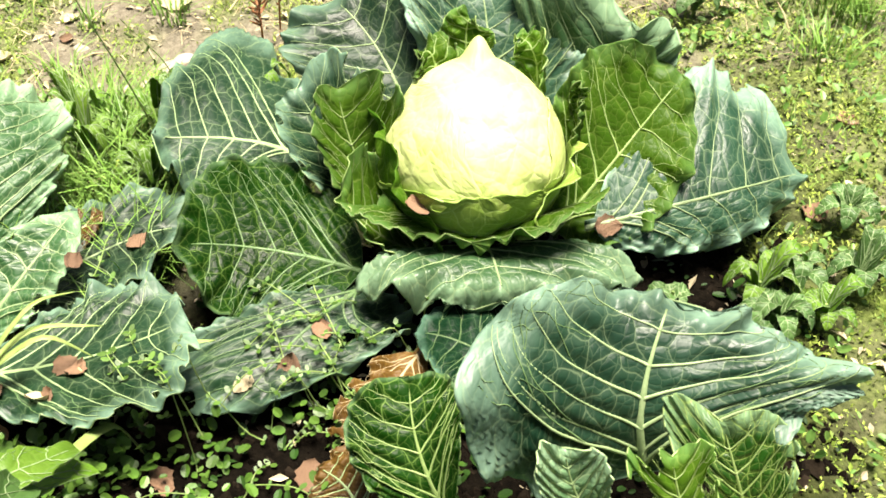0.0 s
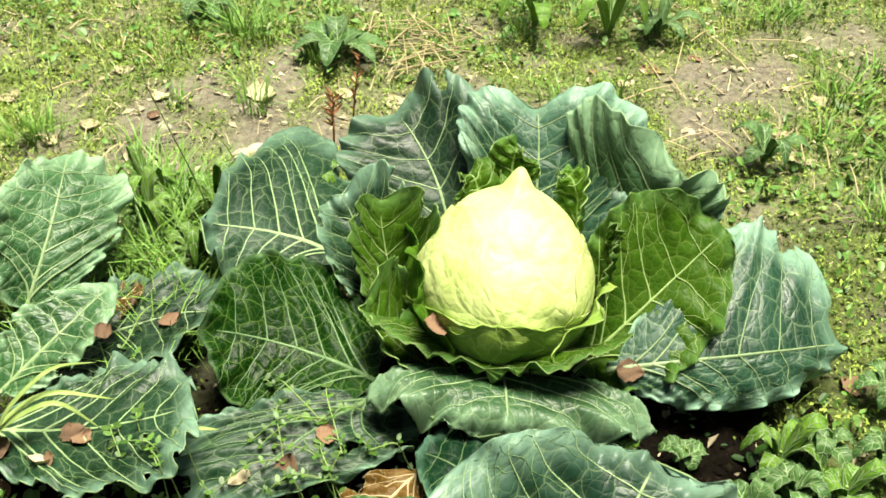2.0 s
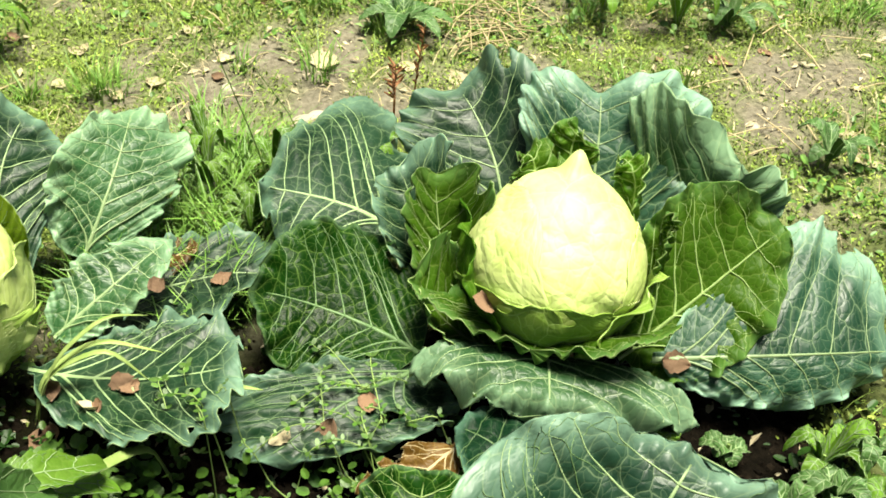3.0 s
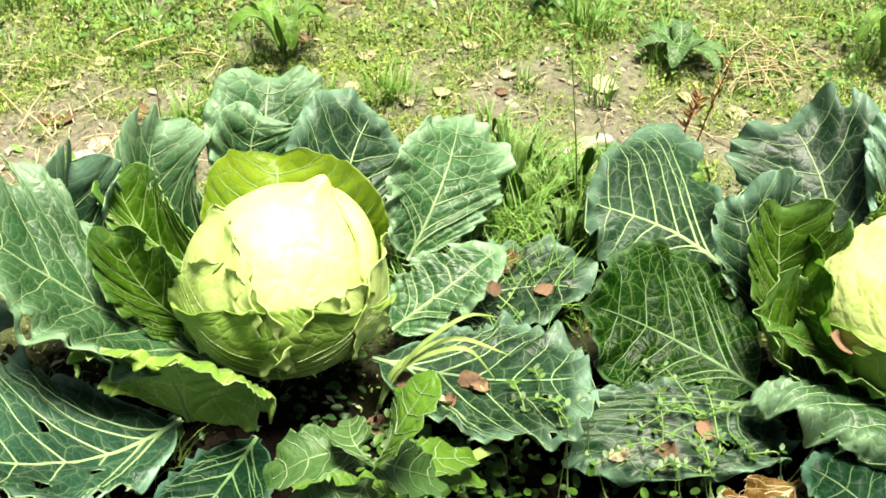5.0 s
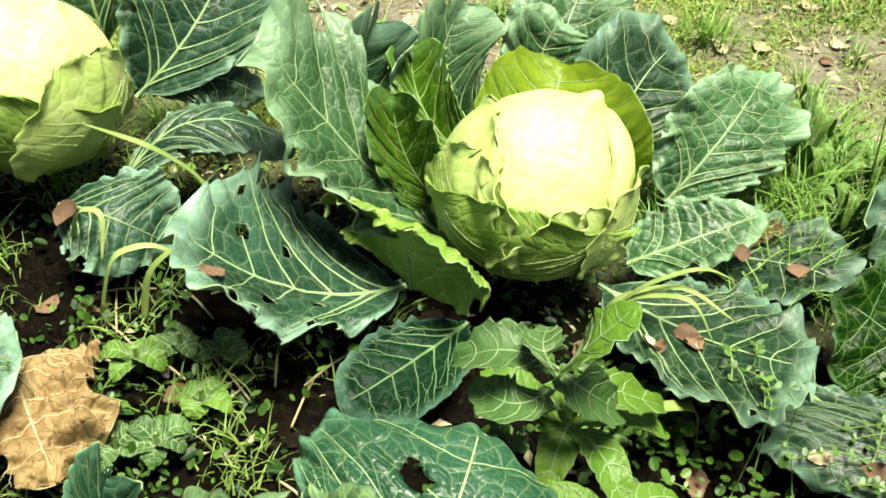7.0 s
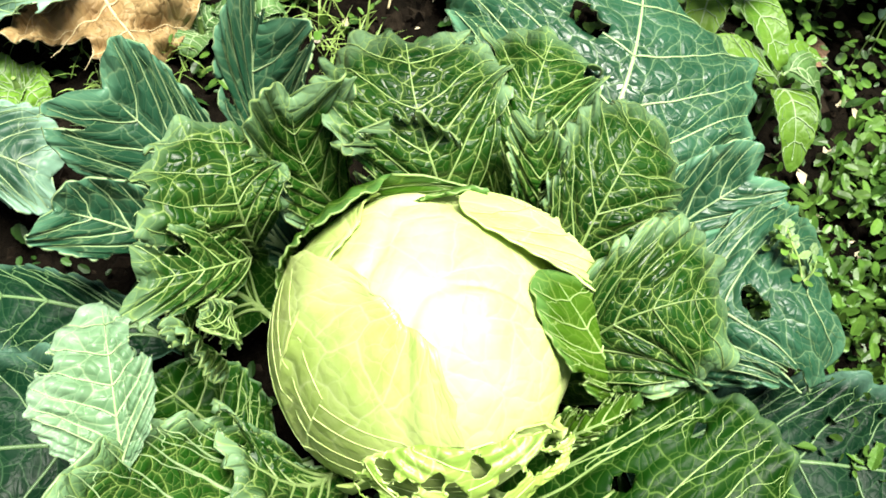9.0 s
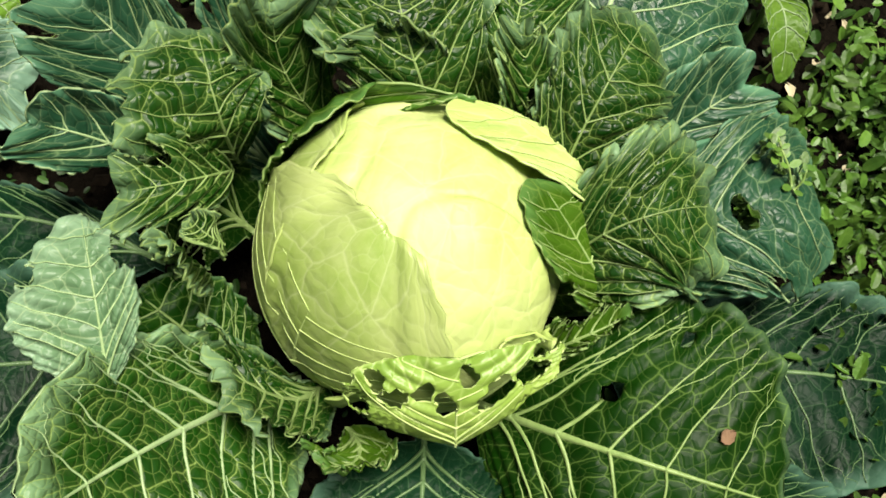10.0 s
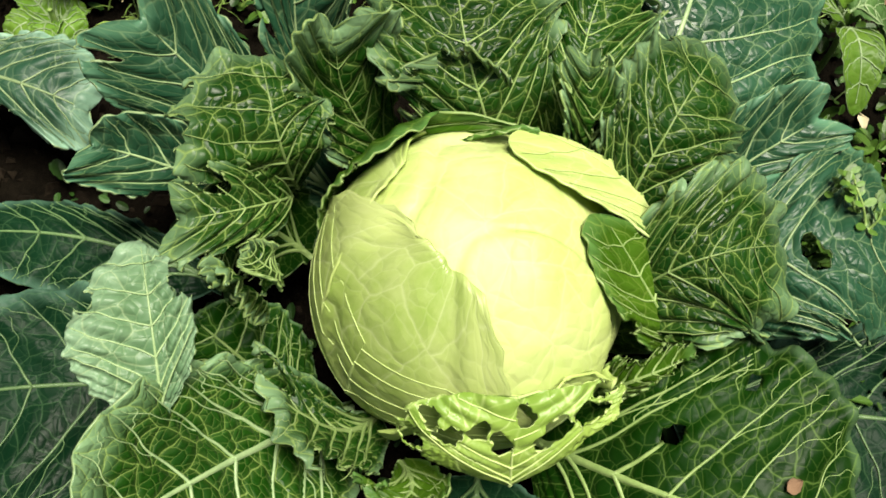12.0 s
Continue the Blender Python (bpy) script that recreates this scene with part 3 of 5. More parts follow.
def wrapper(plant, ball, azimuth, low, high, wide, lift=0.003, mat=None, flare=0.006, label="", seed=1, lean=0.0, holes=(), rib=None, jag=0.10, ribs=6):
    """A leaf that hugs the head, from polar angle low (near the ground) over to high; azimuth and angles in degrees."""
    rnd, nu, nv = np.random.RandomState(seed), 40, 44
    az = radians(azimuth)
    out, up = np.array([math.cos(az), math.sin(az), 0]), np.array([0, 0, 1.0])
    side = np.cross(up, out)
    ph = rnd.rand(4) * 6.28

    def at(u, v, extra=0.0):
        u, v = np.broadcast_arrays(np.asarray(u, float), np.asarray(v, float))
        s = np.clip(np.sin(np.pi * (0.05 + 0.93 * v) ** 0.95), 0, 1) ** 0.5
        edge = 1 - (1 - np.abs(u) ** 2) * (1 - v ** 6)
        theta = np.arctan2(u * s, v - 0.5)
        wob = 1 + jag * edge ** 3 * (np.sin(5 * theta + ph[0]) + 0.7 * np.sin(13 * theta + ph[1]) + 0.5 * np.sin(29 * theta + ph[2])) / 2
        beta = u * s * radians(wide) * wob + radians(lean) * v
        alpha = radians(low) + (radians(high) - radians(low)) * (0.5 + (v - 0.5) * (1 + 0.5 * (wob - 1)))
        d = (np.sin(alpha)[..., None] * out + np.cos(alpha)[..., None] * up) * np.cos(beta)[..., None] + side * np.sin(beta)[..., None]
        return ball.at(d, lift + extra + flare * edge ** 6 * (1 + 0.8 * np.sin(7 * theta + ph[3])))

    U, V = np.meshgrid(np.linspace(-1, 1, nu), np.linspace(0, 1, nv))
    arc = abs(radians(high - low)) * ball.r
    uv = np.stack([U * radians(wide) * ball.r, V * arc], -1).reshape(-1, 2)
    faces = [(i * nu + j, i * nu + j + 1, (i + 1) * nu + j + 1, (i + 1) * nu + j) for i in range(nv - 1) for j in range(nu - 1)]
    cuts = [(u * radians(wide) * ball.r, v * arc, r) for u, v, r in holes]
    moved, faces = holes_cut(uv, faces, cuts, seed)
    co = at(moved[:, 0] / (radians(wide) * ball.r), moved[:, 1] / arc)
    ob = part("wrapper_leaf", mesh_of("wrapper_leaf", co, faces, uv + rnd.rand(2) * 3), mat or WRAP, plant, label)
    sol = ob.modifiers.new("thickness", "SOLIDIFY")
    sol.thickness, sol.offset = 0.0012, -1.0
    vv = np.linspace(0, 0.9, 20)
    lines = [(at(np.zeros(20), vv, -0.0012), 0.0022 * (1 - vv) + 0.0003)]
    for k in range(ribs):
        for sgn in (-1, 1):
            v0 = 0.06 + 0.6 * (k + 0.4 * rnd.rand()) / ribs
            s = np.linspace(0, 0.9, 12)
            lines.append((at(sgn * s, np.clip(v0 + 0.5 * s * (1 - v0) * 0.9, 0, 0.97), 0.0002), 0.00022 * (1 - s) + 0.00008))
    part("ribs", tubes("ribs", lines), rib or (RIB_WRAP if mat in (None, WRAP) else RIB), ob)
    return ob


# ---- ground ----
def ground_height(x, y):
    return 0.012 * GW1(x, y) + 0.005 * GW2(x, y) - 0.012


GW1, GW2 = Waves(3, 0.55), Waves(4, 0.12)


def row_line(x):
    """The line of the back row of cabbages."""
    return 1.02 + 0.62 * (x - 0.1)


PATCH, PATCH2 = Waves(61, 0.5), Waves(62, 0.16)


def bare(x, y):
    """1 on the bare trodden strip behind the row, 0 elsewhere."""
    d = (y - row_line(x)) - 0.66
    strip = np.exp(-(d / 0.19) ** 2) * np.clip(0.45 + 0.9 * PATCH(x, y), 0, 1.1)
    for cx, cy, size in ((-0.41, 1.47, 0.17), (-1.05, 0.99, 0.15), (-0.57, 1.40, 0.09), (0.33, 1.67, 0.06)):
        strip = np.maximum(strip, 1.5 * np.exp(-((x - cx) ** 2 + (y - cy) ** 2) / size ** 2) * (0.8 + 0.5 * PATCH2(x + 3, y)))
    return strip


def lawn(x, y):
    back = 0.5 + 0.5 * np.tanh((y - row_line(x) - 0.15) * 12)
    return back * np.clip(0.84 + 0.72 * PATCH2(x, y) + 0.35 * PATCH(x * 1.3, y) - 1.0 * bare(x, y), 0.03, 1)


def flank(x, y):
    return np.clip((x - 0.42) * 8, 0, 1) * np.clip((row_line(x) + 0.2 - y) * 8, 0, 1) * np.clip(0.6 + 0.7 * PATCH2(x, y), 0, 1)


def bed(x, y):
    return np.clip((row_line(x) + 0.1 - y) * 8, 0, 1) * np.clip(0.25 + 0.9 * PATCH2(x, y), 0, 1)


def build_ground():
    near = np.arange(-2.2, 1.81, 0.03)
    xs = np.concatenate([[-60, -20, -8, -4, -3, -2.6], near, [2.2, 3, 4, 8, 20, 60]])
    near_y = np.arange(-0.6, 3.01, 0.03)
    ys = np.concatenate([[-60, -20, -8, -3, -1.5, -0.9], near_y, [3.4, 4, 6, 10, 20, 60]])
    X, Y = np.meshgrid(xs, ys)
    Z = ground_height(X, Y)
    n, m = len(xs), len(ys)
    faces = [(i * n + j, i * n + j + 1, (i + 1) * n + j + 1, (i + 1) * n + j) for i in range(m - 1) for j in range(n - 1)]
    mesh = mesh_of("ground", np.stack([X, Y, Z], -1).reshape(-1, 3), faces)
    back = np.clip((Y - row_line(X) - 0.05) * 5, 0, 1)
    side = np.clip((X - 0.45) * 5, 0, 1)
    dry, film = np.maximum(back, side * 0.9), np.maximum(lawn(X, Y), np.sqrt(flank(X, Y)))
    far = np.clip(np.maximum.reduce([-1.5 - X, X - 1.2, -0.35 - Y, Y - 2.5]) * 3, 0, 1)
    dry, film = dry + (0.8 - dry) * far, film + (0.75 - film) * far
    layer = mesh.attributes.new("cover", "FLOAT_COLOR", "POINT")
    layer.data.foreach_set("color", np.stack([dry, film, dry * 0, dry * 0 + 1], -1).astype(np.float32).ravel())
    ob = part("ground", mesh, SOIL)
    tagged(ob, "dark brown garden soil of a vegetable bed", "ground", kind="structure")


build_ground()


# ---- cabbage with a pointed pale head, between two others in the row ----
A = plant_at("cabbage", 0.105, 1.03, "blue-green cabbage with open leaves and a pale pointed head")
ballA = Ball((0.108, 1.03, 0.130), 0.098, 0.90, (0.0, 0.40, 1.0), 0.022, 5)
head(A, ballA, "pale yellow-green pointed head")
wrapper(A, ballA, -150, 150, 20, 74, 0.0015, HEAD, seed=7, jag=0.05, flare=0.001, rib=RIB_PALE, ribs=2)
wrapper(A, ballA, 5, 150, 50, 46, 0.002, HEAD, seed=8, jag=0.06, flare=0.0004, rib=RIB_PALE, ribs=3)
wrapper(A, ballA, -85, 150, 74, 82, 0.006, WRAP_GREEN, seed=4, jag=0.14, holes=[(-0.4, 0.85, 0.008), (0.3, 0.9, 0.009)])
wrapper(A, ballA, -10, 150, 78, 45, 0.008, WRAP_GREEN, seed=5, jag=0.14, flare=0.012)
wrapper(A, ballA, 200, 150, 60, 50, 0.010, mat=INNER, seed=6, jag=0.12, flare=0.012)
broad_leaf(A, (0.236, 0.994, 0.060), (0.345, 1.027, 0.075), (0.504, 1.119, 0.055), (0.365, 1.194, 0.150), (0.382, 1.000, 0.030), WAXY_LIT, lip=0.06, ruffle=0.011, waves=9, bites=2)
broad_leaf(A, (0.115, 1.100, 0.050), (0.110, 1.206, 0.190), (0.094, 1.262, 0.235), (0.013, 1.174, 0.235), (0.243, 1.197, 0.235), WAXY_LIT, lip=0.22, ruffle=0.010)
broad_leaf(A, (0.170, 1.070, 0.050), (0.241, 1.158, 0.140), (0.273, 1.163, 0.215), (0.138, 1.218, 0.240), (0.328, 1.162, 0.155), FRESH, lip=0.10, ruffle=0.011, waves=9)
broad_leaf(A, (0.040, 1.080, 0.050), (-0.020, 1.183, 0.160), (-0.086, 1.241, 0.200), (-0.118, 1.133, 0.170), (0.042, 1.224, 0.235), OUTER, lip=0.10, ruffle=0.010, bites=2)
broad_leaf(A, (-0.099, 1.094, 0.060), (-0.175, 1.080, 0.095), (-0.268, 1.042, 0.115), (-0.224, 1.305, 0.100), (-0.165, 0.997, 0.060), OUTER, lip=0.05, ruffle=0.011, waves=9)
broad_leaf(A, (-0.002, 0.914, 0.050), (-0.109, 0.931, 0.060), (-0.202, 0.900, 0.095), (-0.124, 1.021, 0.120), (-0.110, 0.841, 0.030), GREEN, rib=FINE, lip=0.04, ruffle=0.011, waves=9, bites=1)
broad_leaf(A, (-0.001, 0.918, 0.030), (-0.067, 0.818, 0.040), (-0.114, 0.736, 0.020), (-0.170, 0.803, 0.045), (0.044, 0.849, 0.025), OUTER, rib=FINE, ruffle=0.011, waves=9, bites=2, holes=[(-0.5, 0.5, 0.010)])
broad_leaf(A, (0.110, 0.985, 0.015), (0.136, 0.912, 0.085), (0.149, 0.861, 0.080), (-0.004, 0.886, 0.100), (0.296, 0.946, 0.075), FRESH, lip=0.18, frill=0.006, ruffle=0.013, waves=11, laterals=4, forks=False, stalk=0.03, bites=3, square=0.42)
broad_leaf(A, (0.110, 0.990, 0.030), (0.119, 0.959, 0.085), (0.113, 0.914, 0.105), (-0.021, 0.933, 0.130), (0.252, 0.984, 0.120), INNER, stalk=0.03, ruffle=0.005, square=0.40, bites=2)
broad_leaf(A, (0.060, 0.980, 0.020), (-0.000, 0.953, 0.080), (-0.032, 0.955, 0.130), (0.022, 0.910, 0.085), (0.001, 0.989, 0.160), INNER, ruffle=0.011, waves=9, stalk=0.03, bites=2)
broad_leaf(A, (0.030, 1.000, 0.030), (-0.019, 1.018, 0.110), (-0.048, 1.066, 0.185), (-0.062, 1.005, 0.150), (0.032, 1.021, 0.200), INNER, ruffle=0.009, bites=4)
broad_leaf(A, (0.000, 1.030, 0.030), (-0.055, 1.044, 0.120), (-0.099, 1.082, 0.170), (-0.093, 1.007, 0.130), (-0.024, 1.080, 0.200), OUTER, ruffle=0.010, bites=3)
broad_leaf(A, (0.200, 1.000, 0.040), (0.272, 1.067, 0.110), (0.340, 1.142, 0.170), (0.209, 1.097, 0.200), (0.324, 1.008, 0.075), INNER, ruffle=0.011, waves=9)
broad_leaf(A, (0.100, 0.930, 0.020), (0.146, 0.890, 0.030), (0.196, 0.891, 0.025), (0.095, 0.919, 0.030), (0.161, 0.860, 0.020), LOW_SHADE)
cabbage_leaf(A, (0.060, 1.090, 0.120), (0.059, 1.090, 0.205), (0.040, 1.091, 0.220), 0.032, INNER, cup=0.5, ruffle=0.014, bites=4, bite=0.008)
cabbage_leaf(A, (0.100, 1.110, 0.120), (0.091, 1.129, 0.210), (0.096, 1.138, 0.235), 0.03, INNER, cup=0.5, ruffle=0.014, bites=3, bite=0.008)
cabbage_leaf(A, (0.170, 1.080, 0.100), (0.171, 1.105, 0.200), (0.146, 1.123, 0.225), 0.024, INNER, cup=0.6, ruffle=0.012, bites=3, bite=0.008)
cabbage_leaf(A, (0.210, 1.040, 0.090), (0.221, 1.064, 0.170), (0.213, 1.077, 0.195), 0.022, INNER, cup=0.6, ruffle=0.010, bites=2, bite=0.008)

# ---- cabbage with a yellow-green hood leaf behind its head ----
B = plant_at("cabbage", -0.50, 0.73, "blue-green cabbage with a yellow-green hood leaf behind its pale head")
ballB = Ball((-0.495, 0.725, 0.125), 0.104, 0.92, (0.20, 0.36, 1.0), 0.018, 9)
head(B, ballB, "pale cream-green head")
wrapper(B, ballB, 60, 150, 30, 60, 0.0015, HEAD, seed=16, jag=0.06, flare=0.001, rib=RIB_PALE, ribs=2)
wrapper(B, ballB, -58, 158, 62, 80, 0.007, WRAP_GREEN, seed=12, jag=0.12, rib=RIB_PALE, ribs=8)
wrapper(B, ballB, -95, 120, 44, 40, 0.006, WRAP, seed=17, jag=0.14, holes=[(0.5, 0.8, 0.008), (-0.2, 0.95, 0.01)])
wrapper(B, ballB, -20, 122, 62, 34, 0.005, WRAP, seed=18, jag=0.14, holes=[(0.2, 0.85, 0.008)])
wrapper(B, ballB, -125, 150, 26, 66, 0.004, seed=14, jag=0.12)
wrapper(B, ballB, 25, 128, 62, 40, 0.008, seed=15, jag=0.10, flare=0.005)
broad_leaf(B, (-0.520, 0.810, 0.050), (-0.546, 0.795, 0.185), (-0.566, 0.823, 0.210), (-0.581, 0.706, 0.190), (-0.421, 0.813, 0.200), LIME, ruffle=0.004, frill=0.0012, square=0.5, fat=1.05, lip=0.03, lobes=0.01)
broad_leaf(B, (-0.600, 0.850, 0.050), (-0.653, 0.918, 0.180), (-0.679, 0.970, 0.215), (-0.685, 0.842, 0.200), (-0.586, 0.956, 0.200), FRESH, lip=0.22, ruffle=0.009)
broad_leaf(B, (-0.570, 0.830, 0.060), (-0.625, 0.853, 0.190), (-0.624, 0.876, 0.215), (-0.642, 0.798, 0.200), (-0.565, 0.873, 0.205), FRESH, lip=0.25, ruffle=0.009)
broad_leaf(B, (-0.460, 0.820, 0.050), (-0.526, 0.915, 0.165), (-0.536, 0.984, 0.195), (-0.568, 0.862, 0.215), (-0.472, 0.956, 0.140), OUTER, lip=0.16, ruffle=0.009)
broad_leaf(B, (-0.440, 0.906, 0.050), (-0.436, 0.967, 0.105), (-0.474, 1.097, 0.150), (-0.487, 0.940, 0.150), (-0.377, 1.062, 0.100), FRESH, ruffle=0.011, waves=9, bites=4, bite=0.010)
broad_leaf(B, (-0.394, 0.790, 0.050), (-0.357, 0.848, 0.085), (-0.325, 0.934, 0.105), (-0.408, 0.856, 0.105), (-0.320, 0.832, 0.080), FRESH, ruffle=0.009, bites=3, lip=0.1)
broad_leaf(B, (-0.397, 0.820, 0.030), (-0.325, 0.914, 0.045), (-0.225, 0.980, 0.050), (-0.326, 1.008, 0.060), (-0.280, 0.849, 0.050), OUTER, ruffle=0.011, waves=9, bites=2)
broad_leaf(B, (-0.390, 0.741, 0.050), (-0.262, 0.752, 0.075), (-0.157, 0.785, 0.100), (-0.267, 0.857, 0.070), (-0.197, 0.668, 0.100), OUTER, ruffle=0.011, waves=9, bites=5, bite=0.008, holes=[(0.35, 0.8, 0.006)])
broad_leaf(B, (-0.514, 0.578, 0.035), (-0.521, 0.575, 0.085), (-0.533, 0.567, 0.140), (-0.595, 0.530, 0.135), (-0.404, 0.593, 0.120), WRAP_GREEN, lip=0.2, rib_size=0.7, stalk=0.03, ruffle=0.005, lobes=0.015, square=0.40, bites=2)
broad_leaf(B, (-0.510, 0.655, 0.040), (-0.649, 0.580, 0.150), (-0.724, 0.530, 0.250), (-0.741, 0.652, 0.220), (-0.577, 0.514, 0.160), FRESH, ruffle=0.013, bites=4, lip=0.06, pucker=0.006)
broad_leaf(B, (-0.550, 0.700, 0.040), (-0.597, 0.636, 0.120), (-0.641, 0.638, 0.190), (-0.615, 0.591, 0.155), (-0.567, 0.647, 0.170), INNER, ruffle=0.011, waves=9, bites=2, holes=[(0.3, 0.5, 0.004)])
broad_leaf(B, (-0.570, 0.750, 0.040), (-0.711, 0.649, 0.130), (-0.737, 0.685, 0.215), (-0.737, 0.629, 0.190), (-0.687, 0.686, 0.200), OUTER, ruffle=0.009, bites=2)
broad_leaf(B, (-0.570, 0.790, 0.050), (-0.691, 0.749, 0.150), (-0.717, 0.803, 0.215), (-0.706, 0.714, 0.200), (-0.651, 0.798, 0.200), FRESH, ruffle=0.014, bites=3, lip=0.1)
broad_leaf(B, (-0.560, 0.770, 0.050), (-0.676, 0.702, 0.150), (-0.707, 0.718, 0.190), (-0.694, 0.674, 0.180), (-0.651, 0.724, 0.190), INNER, ruffle=0.014, bites=4)
broad_leaf(B, (-0.526, 0.578, 0.030), (-0.543, 0.451, 0.085), (-0.606, 0.356, 0.175), (-0.711, 0.518, 0.100), (-0.487, 0.397, 0.120), WAXY_LIT, ruffle=0.011, waves=9, bites=16, bite=0.008, lip=0.05, holes=[(-0.45, 0.62, 0.008), (-0.3, 0.42, 0.007), (0.35, 0.72, 0.008), (0.8, 0.68, 0.006), (0.85, 0.6, 0.006), (0.75, 0.76, 0.005), (0.3, 0.5, 0.005)])
broad_leaf(B, (-0.446, 0.601, 0.025), (-0.425, 0.496, 0.045), (-0.425, 0.422, 0.040), (-0.475, 0.495, 0.050), (-0.371, 0.500, 0.040), LOW_SHADE)

# ---- cabbage at the row's end ----
C = plant_at("cabbage", -0.94, 0.35, "blue-green cabbage with a pale head and bitten leaves")
ballC = Ball((-0.94, 0.35, 0.14), 0.10, 0.95, (0.2, 0.4, 1.0), 0.010, 19)
head(C, ballC, "pale cream-green head")
wrapper(C, ballC, -40, 155, 60, 80, 0.005, WRAP_GREEN, seed=22)
wrapper(C, ballC, 20, 150, 50, 50, 0.008, seed=23)
broad_leaf(C, (-0.922, 0.464, 0.090), (-0.910, 0.543, 0.165), (-0.954, 0.633, 0.240), (-0.841, 0.627, 0.200), (-0.955, 0.494, 0.260), WAXY_LIT, lip=0.08, ruffle=0.011, waves=9)
broad_leaf(C, (-0.992, 0.466, 0.120), (-1.005, 0.461, 0.210), (-1.082, 0.493, 0.270), (-1.009, 0.529, 0.270), (-1.048, 0.382, 0.250), WAXY_LIT, ruffle=0.011, waves=9)
broad_leaf(C, (-0.786, 0.358, 0.050), (-0.791, 0.474, 0.130), (-0.731, 0.571, 0.090), (-0.744, 0.488, 0.110), (-0.821, 0.510, 0.120), WAXY_LIT, bites=5, bite=0.012, ruffle=0.011, waves=9)
broad_leaf(C, (-0.824, 0.318, 0.060), (-0.728, 0.350, 0.090), (-0.709, 0.398, 0.040), (-0.766, 0.419, 0.100), (-0.717, 0.291, 0.060), WAXY_LIT, bites=4, ruffle=0.011, waves=9)
broad_leaf(C, (-0.929, 0.488, 0.080), (-0.867, 0.543, 0.120), (-0.846, 0.598, 0.080), (-0.912, 0.585, 0.120), (-0.857, 0.527, 0.090), WAXY_LIT, ruffle=0.011, waves=9)
broad_leaf(C, (-0.699, 0.068, 0.050), (-0.643, 0.130, 0.085), (-0.648, 0.205, 0.085), (-0.709, 0.200, 0.090), (-0.573, 0.105, 0.070), WAXY_LIT, bites=6, bite=0.009, ruffle=0.009, waves=9, square=0.5, holes=[(0.2, 0.72, 0.004), (-0.6, 0.8, 0.006)])
broad_leaf(C, (-0.567, -0.011, 0.040), (-0.488, 0.027, 0.075), (-0.448, 0.052, 0.065), (-0.501, 0.071, 0.075), (-0.451, 0.015, 0.060), WAXY_LIT, bites=4, ruffle=0.009, waves=9)

# ---- cabbage in the front row ----
D = plant_at("cabbage", 0.33, 0.5, "large blue-green cabbage with a broad white-ribbed leaf")
ballD = Ball((0.34, 0.48, 0.11), 0.085, 0.95, (0.0, 0.4, 1.0), 0.008, 29)
head(D, ballD, "pale yellow-green head")
broad_leaf(D, (0.279, 0.642, 0.110), (0.266, 0.656, 0.195), (0.287, 0.724, 0.245), (0.125, 0.602, 0.235), (0.428, 0.642, 0.235), WAXY_LIT, lip=0.10, laterals=6, rib_size=1.3, nu=80, ruffle=0.011, waves=9, pucker=0.0042, square=0.42)
broad_leaf(D, (0.117, 0.615, 0.060), (0.083, 0.656, 0.120), (0.074, 0.697, 0.150), (0.025, 0.643, 0.120), (0.120, 0.680, 0.140), GREEN, ruffle=0.011, waves=9)
broad_leaf(D, (0.177, 0.769, 0.040), (0.120, 0.818, 0.050), (0.061, 0.832, 0.050), (0.158, 0.879, 0.050), (0.105, 0.762, 0.050), LOW_SHADE, ruffle=0.005)
broad_leaf(D, (0.356, 0.585, 0.120), (0.329, 0.594, 0.200), (0.318, 0.616, 0.225), (0.276, 0.603, 0.230), (0.370, 0.603, 0.220), CRINKLED, ruffle=0.010, bites=4)
broad_leaf(D, (0.237, 0.586, 0.120), (0.210, 0.581, 0.190), (0.204, 0.588, 0.215), (0.184, 0.566, 0.210), (0.238, 0.586, 0.200), UNDER, ruffle=0.012, waves=5)
broad_leaf(D, (0.320, 0.578, 0.120), (0.286, 0.571, 0.200), (0.279, 0.583, 0.225), (0.247, 0.565, 0.220), (0.311, 0.581, 0.225), INNER, ruffle=0.012, bites=4)
broad_leaf(D, (0.035, 0.620, 0.030), (0.015, 0.653, 0.040), (-0.011, 0.669, 0.040), (0.051, 0.667, 0.060), (-0.009, 0.634, 0.030), YELLOW)

# ---- round cabbage in the front row ----
E = plant_at("cabbage", -0.165, 0.145, "round green cabbage with torn outer leaves", z=0.0)
CRISP = dict(pucker=0.0042, frill=0.0030, lobes=0.10, laterals=6, rib_size=0.5, forks=False)
ballE = Ball((-0.169, 0.151, 0.115), 0.0915, 1.0, (0.0, 0.1, 1.0), 0.0, 39)
head(E, ballE, "shiny pale cream-green round head")
wrapper(E, ballE, -92, 120, 21, 66, 0.005, WRAP, seed=37, jag=0.07, flare=0.002, ribs=5)
wrapper(E, ballE, -160, 130, 40, 50, 0.003, WRAP, seed=31, jag=0.05, flare=0.002, ribs=2)
wrapper(E, ballE, -25, 135, 58, 44, 0.003, seed=36, jag=0.14)
broad_leaf(E, (-0.175, 0.245, 0.050), (-0.213, 0.373, 0.165), (-0.274, 0.457, 0.155), (-0.339, 0.323, 0.170), (-0.129, 0.429, 0.140), EMERALD, lip=0.12, ruffle=0.007, square=0.42, holes=[(-0.28, 0.72, 0.012)])
broad_leaf(E, (-0.210, 0.235, 0.070), (-0.266, 0.217, 0.210), (-0.314, 0.253, 0.205), (-0.305, 0.175, 0.205), (-0.247, 0.281, 0.205), CRINKLED, lip=0.12, ruffle=0.011, waves=9, bites=2, **CRISP)
